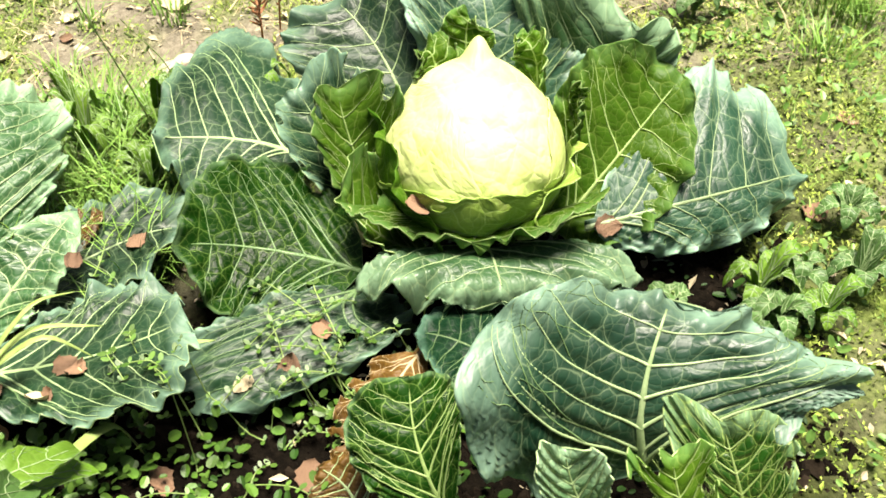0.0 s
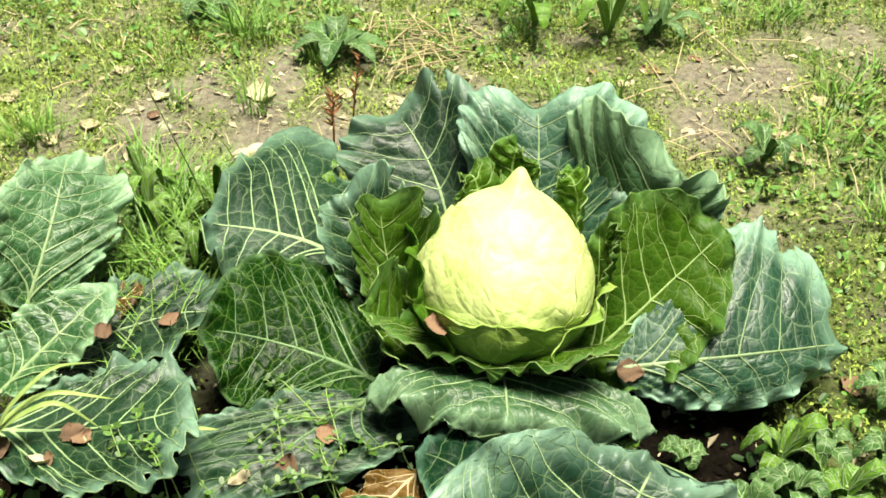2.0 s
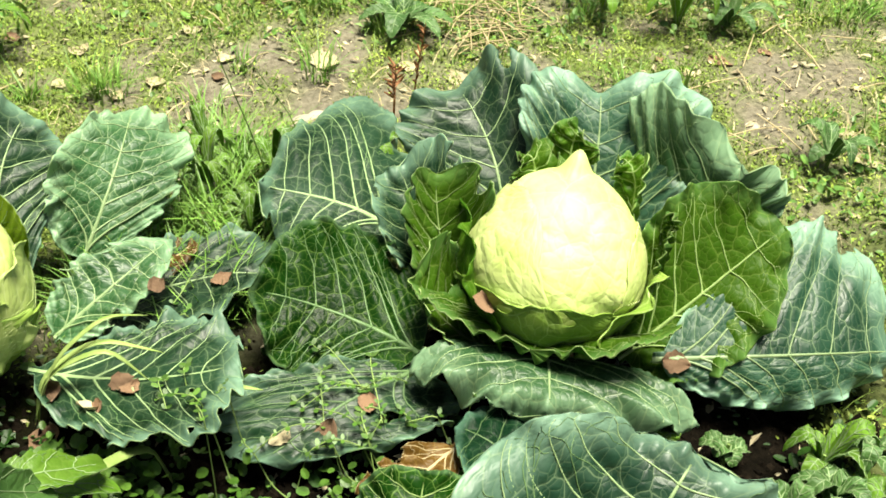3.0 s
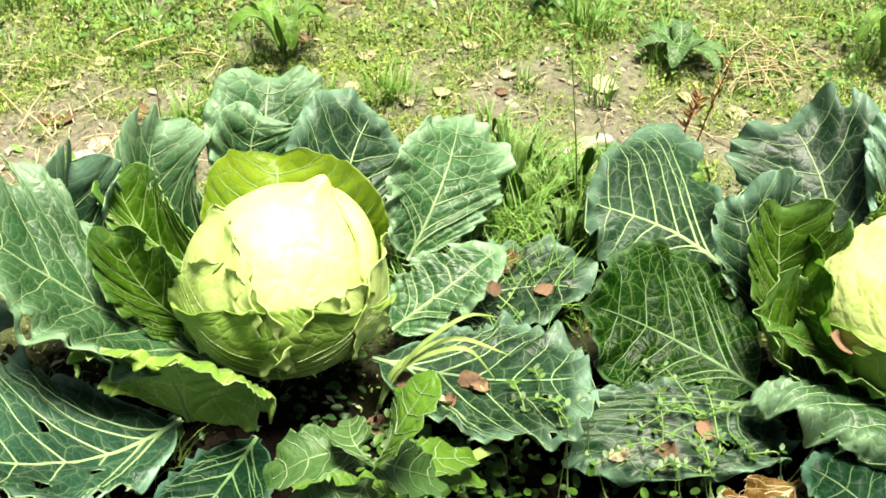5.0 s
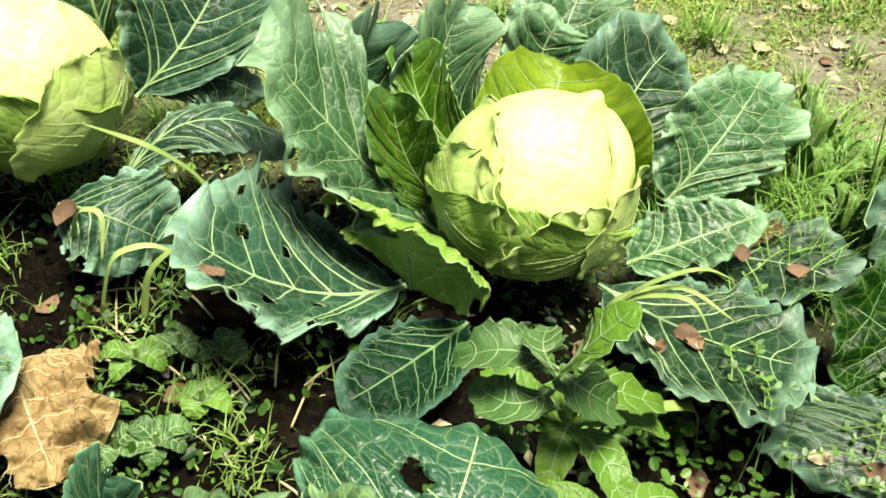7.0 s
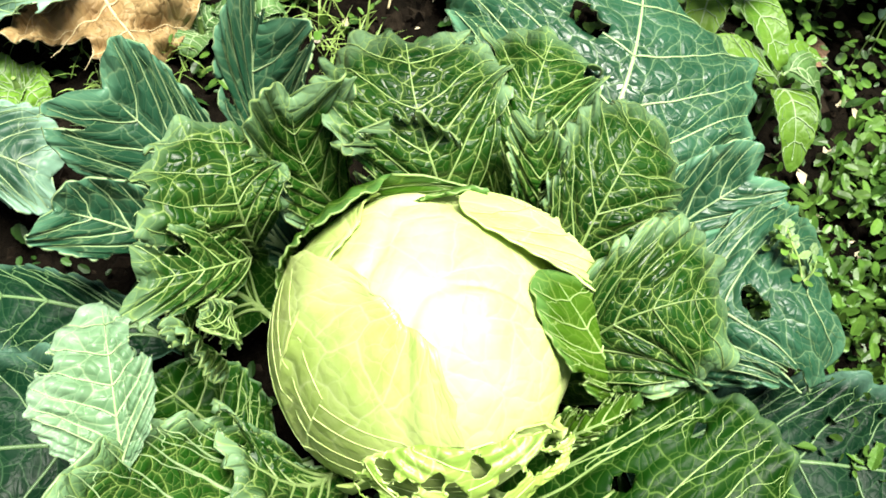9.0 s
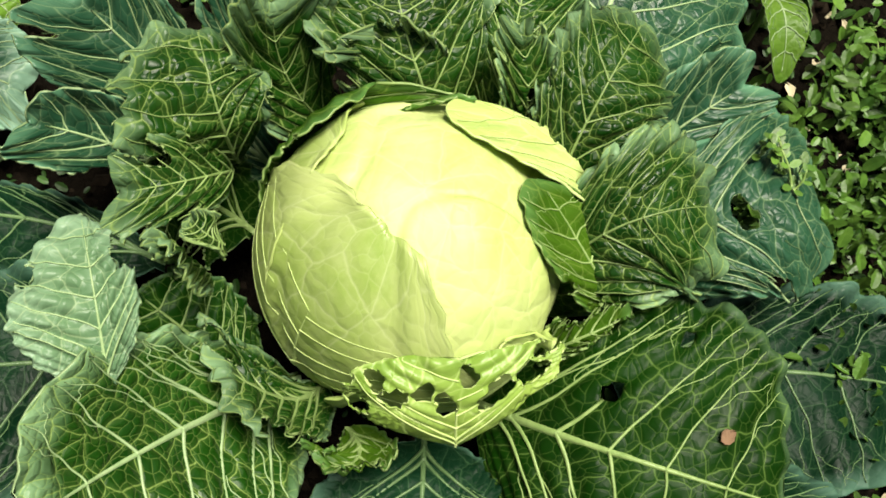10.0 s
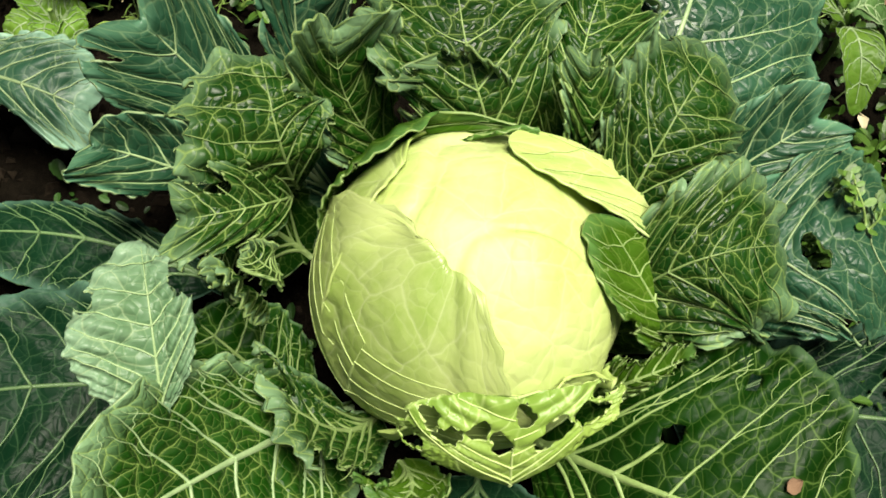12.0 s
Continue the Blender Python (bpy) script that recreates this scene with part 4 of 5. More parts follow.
broad_leaf(E, (-0.175, 0.245, 0.070), (-0.225, 0.280, 0.200), (-0.256, 0.337, 0.190), (-0.285, 0.289, 0.195), (-0.210, 0.336, 0.190), CRINKLED, lip=0.12, ruffle=0.011, waves=9, bites=3, **CRISP)
broad_leaf(E, (-0.135, 0.230, 0.070), (-0.154, 0.283, 0.200), (-0.172, 0.343, 0.190), (-0.193, 0.278, 0.210), (-0.114, 0.299, 0.185), CRINKLED, lip=0.15, ruffle=0.011, waves=9, bites=3, **CRISP)
broad_leaf(E, (-0.190, 0.255, 0.100), (-0.187, 0.247, 0.195), (-0.208, 0.256, 0.215), (-0.199, 0.232, 0.205), (-0.172, 0.258, 0.200), CRINKLED, ruffle=0.011, waves=9, bites=4, bite=0.008, holes=[(0.2, 0.6, 0.006)], **CRISP)
broad_leaf(E, (-0.105, 0.200, 0.050), (-0.080, 0.243, 0.185), (-0.057, 0.291, 0.165), (-0.110, 0.279, 0.205), (-0.030, 0.242, 0.150), CRINKLED, lip=0.10, ruffle=0.011, waves=9, bites=3, **CRISP)
broad_leaf(E, (-0.075, 0.250, 0.040), (-0.045, 0.319, 0.145), (-0.008, 0.373, 0.130), (-0.083, 0.397, 0.140), (0.012, 0.306, 0.120), EMERALD, lip=0.10, ruffle=0.007, bites=2, holes=[(0.05, 0.62, 0.011)])
broad_leaf(E, (-0.120, 0.240, 0.050), (-0.114, 0.340, 0.135), (-0.102, 0.381, 0.155), (-0.138, 0.343, 0.165), (-0.083, 0.359, 0.140), EMERALD, lip=0.1, ruffle=0.006)
broad_leaf(E, (-0.290, 0.112, 0.110), (-0.296, 0.104, 0.200), (-0.335, 0.125, 0.200), (-0.292, 0.043, 0.205), (-0.294, 0.139, 0.180), CRINKLED, lip=0.14, ruffle=0.011, waves=9, bites=4, **CRISP)
broad_leaf(E, (-0.288, 0.106, 0.110), (-0.267, 0.056, 0.185), (-0.275, 0.029, 0.195), (-0.250, 0.027, 0.185), (-0.290, 0.066, 0.200), CRINKLED, lip=0.1, ruffle=0.011, waves=9, bites=4, **CRISP)
broad_leaf(E, (-0.245, 0.200, 0.080), (-0.297, 0.155, 0.170), (-0.312, 0.161, 0.208), (-0.300, 0.120, 0.195), (-0.284, 0.185, 0.210), CRINKLED, ruffle=0.011, waves=9, bites=4, **CRISP)
broad_leaf(E, (-0.260, 0.190, 0.050), (-0.358, 0.167, 0.150), (-0.375, 0.186, 0.195), (-0.384, 0.159, 0.195), (-0.330, 0.190, 0.200), EMERALD, ruffle=0.007, bites=3)
broad_leaf(E, (-0.265, 0.150, 0.050), (-0.371, 0.102, 0.150), (-0.398, 0.089, 0.185), (-0.372, 0.047, 0.170), (-0.384, 0.126, 0.190), EMERALD, lip=0.10, ruffle=0.006, bites=2)
broad_leaf(E, (-0.265, 0.120, 0.040), (-0.348, 0.052, 0.130), (-0.365, 0.025, 0.155), (-0.341, 0.017, 0.145), (-0.347, 0.076, 0.150), EMERALD, ruffle=0.006, bites=2)
broad_leaf(E, (-0.200, 0.215, 0.090), (-0.249, 0.218, 0.175), (-0.262, 0.199, 0.205), (-0.266, 0.176, 0.195), (-0.237, 0.222, 0.200), CRINKLED, ruffle=0.011, waves=9, bites=6, bite=0.009, **CRISP)
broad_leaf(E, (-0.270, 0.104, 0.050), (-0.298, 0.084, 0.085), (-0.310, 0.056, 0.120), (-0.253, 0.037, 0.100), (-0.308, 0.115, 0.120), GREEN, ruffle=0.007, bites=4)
broad_leaf(E, (-0.238, 0.048, 0.120), (-0.238, 0.035, 0.175), (-0.245, 0.032, 0.190), (-0.243, 0.022, 0.185), (-0.220, 0.029, 0.170), CRINKLED, ruffle=0.006, bites=3, bite=0.006, **CRISP)
broad_leaf(E, (-0.172, 0.059, 0.050), (-0.176, -0.028, 0.130), (-0.169, -0.099, 0.195), (-0.222, -0.018, 0.175), (-0.090, -0.039, 0.100), CRINKLED, rib=RIB, ruffle=0.005, lip=0.04, rib_size=1.2, square=0.42, laterals=6)
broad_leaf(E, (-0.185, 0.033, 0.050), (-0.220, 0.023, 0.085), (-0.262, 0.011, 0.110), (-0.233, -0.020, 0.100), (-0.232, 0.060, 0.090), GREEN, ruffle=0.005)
broad_leaf(E, (-0.205, -0.037, 0.165), (-0.233, -0.018, 0.190), (-0.281, 0.008, 0.195), (-0.260, -0.049, 0.195), (-0.238, 0.008, 0.190), UNDER, ruffle=0.011, lip=0.08, rib_size=0.4, bites=2, lobes=0.04, waves=5, forks=False, square=0.65, fat=1.05)
broad_leaf(E, (-0.196, 0.039, 0.020), (-0.287, -0.057, 0.060), (-0.352, -0.155, 0.050), (-0.337, -0.029, 0.080), (-0.232, -0.135, 0.060), LOW_SHADE, rib_size=1.0)
broad_leaf(E, (-0.295, 0.048, 0.040), (-0.354, 0.009, 0.060), (-0.435, -0.068, 0.050), (-0.404, -0.000, 0.060), (-0.347, -0.033, 0.050), LOW_SHADE)
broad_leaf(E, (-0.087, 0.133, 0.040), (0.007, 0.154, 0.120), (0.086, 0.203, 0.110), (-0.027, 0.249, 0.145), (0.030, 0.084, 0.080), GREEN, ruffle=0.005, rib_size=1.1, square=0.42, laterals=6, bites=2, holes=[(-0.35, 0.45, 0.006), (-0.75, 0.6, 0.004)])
broad_leaf(E, (-0.041, 0.224, 0.010), (0.050, 0.312, 0.045), (0.137, 0.389, 0.030), (0.026, 0.376, 0.060), (0.103, 0.244, 0.040), LOW_SHADE)
broad_leaf(E, (0.003, 0.117, 0.030), (0.074, 0.192, 0.050), (0.138, 0.235, 0.040), (0.080, 0.253, 0.050), (0.097, 0.144, 0.040), LOW_SHADE)
broad_leaf(E, (-0.091, 0.094, 0.040), (-0.061, 0.060, 0.055), (-0.027, 0.026, 0.040), (-0.103, 0.002, 0.060), (-0.012, 0.103, 0.060), LOW_SHADE, rib_size=0.8)
broad_leaf(E, (-0.068, 0.084, 0.120), (-0.080, 0.090, 0.158), (-0.095, 0.104, 0.175), (-0.130, 0.052, 0.150), (-0.061, 0.154, 0.165), WRAP_GREEN, rib=RIB_WRAP, holes=[(-0.55, 0.62, 0.007), (-0.3, 0.7, 0.006), (-0.1, 0.6, 0.007), (0.35, 0.62, 0.010), (0.68, 0.64, 0.009), (0.1, 0.85, 0.006), (-0.75, 0.75, 0.006)], bites=7, bite=0.007, stalk=0.03, square=0.40, ruffle=0.004, frill=0.001, pucker=0.002, rib_size=0.35, forks=False)
broad_leaf(E, (-0.123, 0.054, 0.080), (-0.103, 0.036, 0.110), (-0.110, 0.022, 0.115), (-0.124, 0.021, 0.115), (-0.088, 0.056, 0.115), INNER, ruffle=0.008, bites=6, bite=0.008, stalk=0.03)
broad_leaf(E, (-0.155, 0.064, 0.070), (-0.160, 0.030, 0.110), (-0.187, 0.018, 0.135), (-0.209, 0.030, 0.140), (-0.126, 0.023, 0.120), CRINKLED, ruffle=0.007, bites=10, bite=0.010, stalk=0.03, lip=0.2)
broad_leaf(E, (-0.074, 0.171, 0.090), (-0.062, 0.181, 0.130), (-0.051, 0.209, 0.140), (-0.073, 0.194, 0.150), (-0.057, 0.172, 0.140), INNER, ruffle=0.007, bites=8, bite=0.009, stalk=0.03)
broad_leaf(E, (-0.073, 0.247, 0.080), (-0.131, 0.249, 0.160), (-0.206, 0.211, 0.188), (-0.115, 0.261, 0.145), (-0.146, 0.206, 0.196), WRAP, ruffle=0.001, frill=0.0003, pucker=0.001, rib_size=0.4, lobes=0.0, square=0.42, rib=RIB_WRAP)
broad_leaf(E, (-0.063, 0.223, 0.100), (-0.096, 0.206, 0.165), (-0.139, 0.205, 0.190), (-0.102, 0.178, 0.178), (-0.088, 0.243, 0.140), INNER, ruffle=0.003, frill=0.001, pucker=0.002, rib_size=0.6, bites=2, bite=0.006)
broad_leaf(E, (-0.253, 0.127, 0.080), (-0.260, 0.152, 0.150), (-0.245, 0.181, 0.185), (-0.249, 0.104, 0.165), (-0.208, 0.208, 0.190), INNER, ruffle=0.003, frill=0.001, pucker=0.002, bites=3, bite=0.006, square=0.42)
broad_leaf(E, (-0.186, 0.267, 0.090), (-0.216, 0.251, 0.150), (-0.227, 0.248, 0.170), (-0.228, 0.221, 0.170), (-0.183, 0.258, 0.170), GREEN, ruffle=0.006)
cabbage_leaf(E, (-0.218, 0.050, 0.195), (-0.221, 0.043, 0.212), (-0.235, 0.044, 0.207), 0.01, CRINKLED, cup=1.2, ruffle=0.001, frill=0.0, pucker=0.001, rib_size=0.3, lobes=0.0)

# ---- weeds and litter ----
bpy.context.view_layer.update()
GRAPH = bpy.context.evaluated_depsgraph_get()


def drop(x, y, top=0.6):
    """Height and normal of whatever lies uppermost at x, y."""
    ok, place, normal, _, _, _ = scene.ray_cast(GRAPH, (x, y, top), (0, 0, -1))
    return (place.z, normal) if ok else (0.0, Vector((0, 0, 1)))


def leaflets(name, n, box, keep, size, tall, mat, label, seed, tilt=0.7, slim=0.62, category="weeds", round_leaf=False):
    """Many small folded leaves over a stretch of ground, as one mesh."""
    r = np.random.RandomState(seed)
    x, y = box[0] + (box[1] - box[0]) * r.rand(n), box[2] + (box[3] - box[2]) * r.rand(n)
    ok = r.rand(n) < keep(x, y)
    x, y = x[ok], y[ok]
    n = len(x)
    s = size[0] + (size[1] - size[0]) * r.rand(n) ** 1.6
    z = ground_height(x, y) + 0.001 + tall(x, y) * r.rand(n) ** 1.3
    az, pitch, rol = r.rand(n) * 6.283, (r.rand(n) - 0.35) * 2 * tilt, (r.rand(n) - 0.5) * 1.2
    f = np.stack([np.cos(az) * np.cos(pitch), np.sin(az) * np.cos(pitch), np.sin(pitch)], -1)
    side = np.stack([-np.sin(az), np.cos(az), np.zeros(n)], -1)
    up = np.cross(f, side)
    side, up = side * np.cos(rol)[:, None] + up * np.sin(rol)[:, None], up * np.cos(rol)[:, None] - side * np.sin(rol)[:, None]
    o = np.stack([x, y, z], -1)
    s3 = s[:, None]
    pts = [o, o + f * s3 * 0.45 + side * s3 * slim * 0.5 + up * s3 * 0.12, o + f * s3 - up * s3 * 0.08, o + f * s3 * 0.45 - side * s3 * slim * 0.5 + up * s3 * 0.12, o + f * s3 * 0.5]
    v = np.stack(pts, 1).reshape(-1, 3)
    faces = []
    if round_leaf:
        ring = [o + f * s3 * (0.5 - 0.5 * math.cos(a)) + side * s3 * slim * 0.5 * math.sin(a) + up * s3 * 0.10 * abs(math.sin(a)) for a in (0.0, 0.7, 1.4, 2.1, 2.8, 3.48, 4.18, 4.88, 5.58)]
        v = np.stack(ring + [o + f * s3 * 0.5], 1).reshape(-1, 3)
        faces = [(10 * i + j, 10 * i + (j + 1) % 9, 10 * i + 9) for i in range(n) for j in range(9)]
        n = 0
    if n:
        k = 5 * np.arange(n)[:, None]
        faces = np.concatenate([k + np.array(c) for c in ((0, 4, 1), (4, 2, 1), (0, 3, 4), (4, 3, 2))]).tolist()
    return tagged(part(name, mesh_of(name, v, faces, smooth=False), mat), label, category, kind="stuff")


def blades(name, spots, mat, label, seed, category="grass"):
    """Grass blades: spots are (x, y, radius, count, length)."""
    r = np.random.RandomState(seed)
    verts, faces = [], []
    for x, y, rad, count, length in spots:
        for _ in range(count):
            a, d = r.rand() * 6.283, rad * r.rand() ** 0.7
            px, py = x + d * math.cos(a), y + d * math.sin(a)
            h = length * (0.45 + 0.75 * r.rand())
            lean, w = 0.25 + 0.9 * r.rand(), 0.0010 + 0.0014 * r.rand()
            b = a + (r.rand() - 0.5) * 2.0
            k = len(verts)
            z = float(ground_height(px, py)) - 0.002
            for i in range(4):
                t = i / 3
                ox = lean * h * t * t
                c = (px + math.cos(b) * ox, py + math.sin(b) * ox, z + h * t * (1 - 0.35 * lean * t))
                ww = w * (1 - t) + 0.0002
                verts += [(c[0] - math.sin(b) * ww, c[1] + math.cos(b) * ww, c[2]), (c[0] + math.sin(b) * ww, c[1] - math.cos(b) * ww, c[2])]
            faces += [(k + 2 * i, k + 2 * i + 1, k + 2 * i + 3, k + 2 * i + 2) for i in range(3)]
    return tagged(part(name, mesh_of(name, verts, faces), mat), label, category, kind="stuff")


leaflets("moss_carpet", 330000, (-1.9, 1.3, 0.4, 2.6), lambda x, y: np.maximum(lawn(x, y), 0.9 * np.sqrt(flank(x, y))), (0.004, 0.011), lambda x, y: 0.006 + 0.022 * np.clip(PATCH2(x, y), 0, 1), MOSS, "yellow-green moss and creeping weeds on trodden soil", 71, tilt=1.2, slim=0.45)
leaflets("chickweed_carpet", 34000, (-1.9, 1.3, 0.4, 2.6), lambda x, y: lawn(x, y) * np.clip(0.2 + 1.5 * PATCH(x + 3, y), 0, 1), (0.006, 0.019), lambda x, y: 0.012 + 0.03 * np.clip(PATCH2(x, y), 0, 1), WEED, "fresh green chickweed and clover among the moss", 72, round_leaf=True, slim=0.6, tilt=1.0)
leaflets("weed_bank", 16000, (-1.9, 1.3, 0.9, 2.6), lambda x, y: np.clip((y - row_line(x) - 0.8) * 2.5, 0, 1) * np.clip(0.3 + 1.2 * PATCH(x + 5, y), 0, 1), (0.010, 0.028), lambda x, y: 0.02 + 0.05 * np.clip(PATCH2(x, y), 0, 1), WEED, "thick green clover and weeds at the far side of the path", 80, slim=0.55)
leaflets("chickweed_flank", 9000, (0.3, 1.3, 0.3, 1.7), flank, (0.006, 0.018), lambda x, y: 0.02 + 0.05 * np.clip(PATCH2(x, y), 0, 1), WEED, "green chickweed and nettle seedlings beside the bed", 73, round_leaf=True, slim=0.6, tilt=1.0)
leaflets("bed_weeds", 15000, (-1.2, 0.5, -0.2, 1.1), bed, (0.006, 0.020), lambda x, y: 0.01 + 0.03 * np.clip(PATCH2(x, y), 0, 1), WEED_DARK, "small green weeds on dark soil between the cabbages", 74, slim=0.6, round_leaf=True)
leaflets("dry_litter", 9000, (-1.9, 1.3, 0.3, 2.6), lambda x, y: 0.3 + 0.7 * np.clip(bare(x, y), 0, 1), (0.006, 0.026), lambda x, y: 0.004 + 0 * x, LITTER, "pale dry leaf crumbs and stalks on trodden soil", 75, tilt=0.25, slim=0.4, category="litter")
leaflets("clover_patch", 420, (-0.72, -0.44, 0.20, 0.50), lambda x, y: 0.6 + 0.4 * PATCH2(x, y), (0.007, 0.017), lambda x, y: 0.045 + 0 * x, YOUNG, "clover and young weeds on dark soil", 76, tilt=1.1, slim=0.6, round_leaf=True)
leaflets("bed_edge_weeds", 3200, (-0.35, 0.12, 0.42, 0.86), lambda x, y: np.clip(0.35 + PATCH2(x + 2, y), 0, 1), (0.008, 0.018), lambda x, y: 0.05 + 0 * x, YOUNG, "light green chickweed beneath the cabbage leaves", 77, round_leaf=True, slim=0.7)
leaflets("bed_side_weeds", 13000, (-0.12, 0.45, 0.30, 0.62), lambda x, y: np.clip(0.45 + 0.8 * PATCH2(x + 2, y), 0, 1), (0.006, 0.020), lambda x, y: 0.06 + 0 * x, YOUNG, "light green chickweed between the front cabbages", 78, slim=0.5, round_leaf=True, tilt=1.1)


def turf(name, n, box, keep, length, mat, label, seed, lean=(0.3, 1.2), wide=0.0011, category="grass"):
    """Many thin bent blades over a stretch of ground, as one mesh."""
    r = np.random.RandomState(seed)
    x, y = box[0] + (box[1] - box[0]) * r.rand(n), box[2] + (box[3] - box[2]) * r.rand(n)
    ok = r.rand(n) < keep(x, y)
    x, y = x[ok], y[ok]
    n = len(x)
    az, ln, bend = r.rand(n) * 6.283, length[0] + (length[1] - length[0]) * r.rand(n) ** 1.8, lean[0] + (lean[1] - lean[0]) * r.rand(n)
    f, side = np.stack([np.cos(az), np.sin(az), 0 * az], -1), np.stack([-np.sin(az), np.cos(az), 0 * az], -1)
    o = np.stack([x, y, ground_height(x, y) + 0.002 + 0.012 * r.rand(n)], -1)
    w = (wide * (0.6 + 0.8 * r.rand(n)))[:, None]
    rows = []
    for t in (0.0, 0.4, 0.75, 1.0):
        ang = bend * (0.5 + 0.7 * t)
        c = o + f * (ln * t * np.sin(ang))[:, None] + np.array([0, 0, 1.0]) * (ln * t * np.clip(np.cos(ang), -0.1, 1))[:, None]
        rows += [c - side * w * (1.05 - t), c + side * w * (1.05 - t)]
    v = np.stack(rows, 1).reshape(-1, 3)
    k = 8 * np.arange(n)[:, None]
    faces = np.concatenate([k + np.array(c) for c in ((0, 1, 3, 2), (2, 3, 5, 4), (4, 5, 7, 6))]).tolist()
    return tagged(part(name, mesh_of(name, v, faces, smooth=False), mat), label, category, kind="stuff")


BACK = (-1.9, 1.3, 0.4, 2.6)
turf("short_grass", 60000, BACK, lambda x, y: np.maximum(lawn(x, y), 0.8 * flank(x, y)) * np.clip(0.55 + 0.9 * PATCH(x + 1, y + 2), 0.08, 1), (0.012, 0.05), GRASS_FINE, "short pale green grass growing through moss", 82)
turf("bed_grass", 5000, (-0.95, -0.40, 0.12, 0.56), lambda x, y: np.clip(0.15 + 1.2 * PATCH2(x + 6, y), 0, 1), (0.015, 0.05), GRASS_FINE, "thin grass seedlings on dark soil in the bed", 85)
turf("dry_grass", 16000, BACK, lambda x, y: np.clip((y - row_line(x) - 0.1) * 5, 0, 1) * np.clip(0.5 + 0.9 * PATCH(x - 2, y), 0.1, 1), (0.015, 0.07), STRAW_FINE, "dry straw-coloured grass lying on trodden soil", 83, lean=(1.2, 1.6), wide=0.0009)
leaflets("clover_carpet", 9000, BACK, lambda x, y: lawn(x, y) * np.clip(1.8 * PATCH(x - 1, y + 4), 0, 1), (0.010, 0.022), lambda x, y: 0.02 + 0.03 * np.clip(PATCH2(x + 1, y), 0, 1), WEED, "patches of fresh green clover among grass", 84, round_leaf=True, slim=0.9, tilt=0.5)


def clods(n, box, seed):
    """Crumbs of moist soil over the bed, as one mesh of small uneven lumps, coloured as dark as the shaded bed."""
    r = np.random.RandomState(seed)
    x, y = box[0] + (box[1] - box[0]) * r.rand(n), box[2] + (box[3] - box[2]) * r.rand(n)
    ok = y < row_line(x) + 0.1
    x, y = x[ok], y[ok]
    n = len(x)
    s = 0.002 + 0.010 * r.rand(n) ** 3
    axes = np.array([(1, 0, 0), (0, 1, 0), (-1, 0, 0), (0, -1, 0), (0, 0, 1), (0, 0, -1)], float)
    v = np.stack([x, y, ground_height(x, y)], -1)[:, None, :] + axes[None] * s[:, None, None] * (0.6 + 0.8 * r.rand(n, 6, 1)) + (r.rand(n, 6, 3) - 0.5) * s[:, None, None] * 0.7
    k = 6 * np.arange(n)[:, None]
    faces = np.concatenate([k + np.array(c) for c in ((0, 1, 4), (1, 2, 4), (2, 3, 4), (3, 0, 4), (1, 0, 5), (2, 1, 5), (3, 2, 5), (0, 3, 5))]).tolist()
    return tagged(part("soil_crumbs", mesh_of("soil_crumbs", v.reshape(-1, 3), faces, smooth=False), CLOD), "moist crumbs of garden soil in the bed, darkened as in shade", "soil", kind="stuff")


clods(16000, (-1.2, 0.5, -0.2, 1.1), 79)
rg = np.random.RandomState(5)
tufts = []
for _ in range(300):
    x, y = -1.9 + 3.2 * rg.rand(), 0.5 + 2.0 * rg.rand()
    if y > row_line(x) + 0.12 and rg.rand() < 1.0 - 0.8 * float(bare(np.array(x), np.array(y))):
        tufts.append((x, y, 0.02 + 0.05 * rg.rand(), 12 + int(30 * rg.rand()), 0.03 + 0.05 * rg.rand()))
for _ in range(26):
    x = -0.46 + 0.30 * rg.rand()
    tufts.append((x, row_line(x) + 0.14 + 0.22 * rg.rand(), 0.04, 34, 0.06 + 0.06 * rg.rand()))
tufts += [(0.656, 1.602, 0.05, 120, 0.09), (0.592, 1.449, 0.05, 70, 0.06), (-0.449, 1.22, 0.06, 110, 0.09), (-0.37, 1.115, 0.05, 90, 0.09), (-0.42, 1.087, 0.05, 80, 0.09), (-0.374, 1.24, 0.05, 60, 0.07), (-0.936, 1.085, 0.03, 70, 0.06), (-0.709, 1.33, 0.05, 110, 0.06), (-0.419, 1.233, 0.05, 90, 0.09), (-0.362, 1.194, 0.04, 70, 0.08), (-0.409, 1.099, 0.03, 50, 0.07), (-0.938, 0.356, 0.05, 70, 0.1), (-0.959, 0.581, 0.05, 80, 0.09), (-0.523, 1.734, 0.05, 80, 0.09)]
blades("grass_tufts", tufts, GRASS, "short green grass tufts among moss behind the bed", 81)


def fallen_mesh(seed):
    """A curled, pointed little leaf of a birch, one unit long."""
    r = np.random.RandomState(seed)
    nu, nv = 7, 9
    U, V = np.meshgrid(np.linspace(-1, 1, nu), np.linspace(0, 1, nv))
    w = 0.40 * np.sin(np.pi * V ** 0.8) ** 0.8 * (1 + 0.12 * np.sin(V * 23 + r.rand() * 6))
    h = 0.18 * r.rand() * U ** 2 + 0.22 * (r.rand() - 0.3) * (V - 0.5) ** 2 * 4 + 0.05 * np.sin(5 * U + 7 * V + r.rand() * 6) + 0.03
    co = np.stack([U * w, V - 0.5, h], -1).reshape(-1, 3)
    faces = [(i * nu + j, i * nu + j + 1, (i + 1) * nu + j + 1, (i + 1) * nu + j) for i in range(nv - 1) for j in range(nu - 1)]
    return mesh_of("fallen_leaf", co, faces)


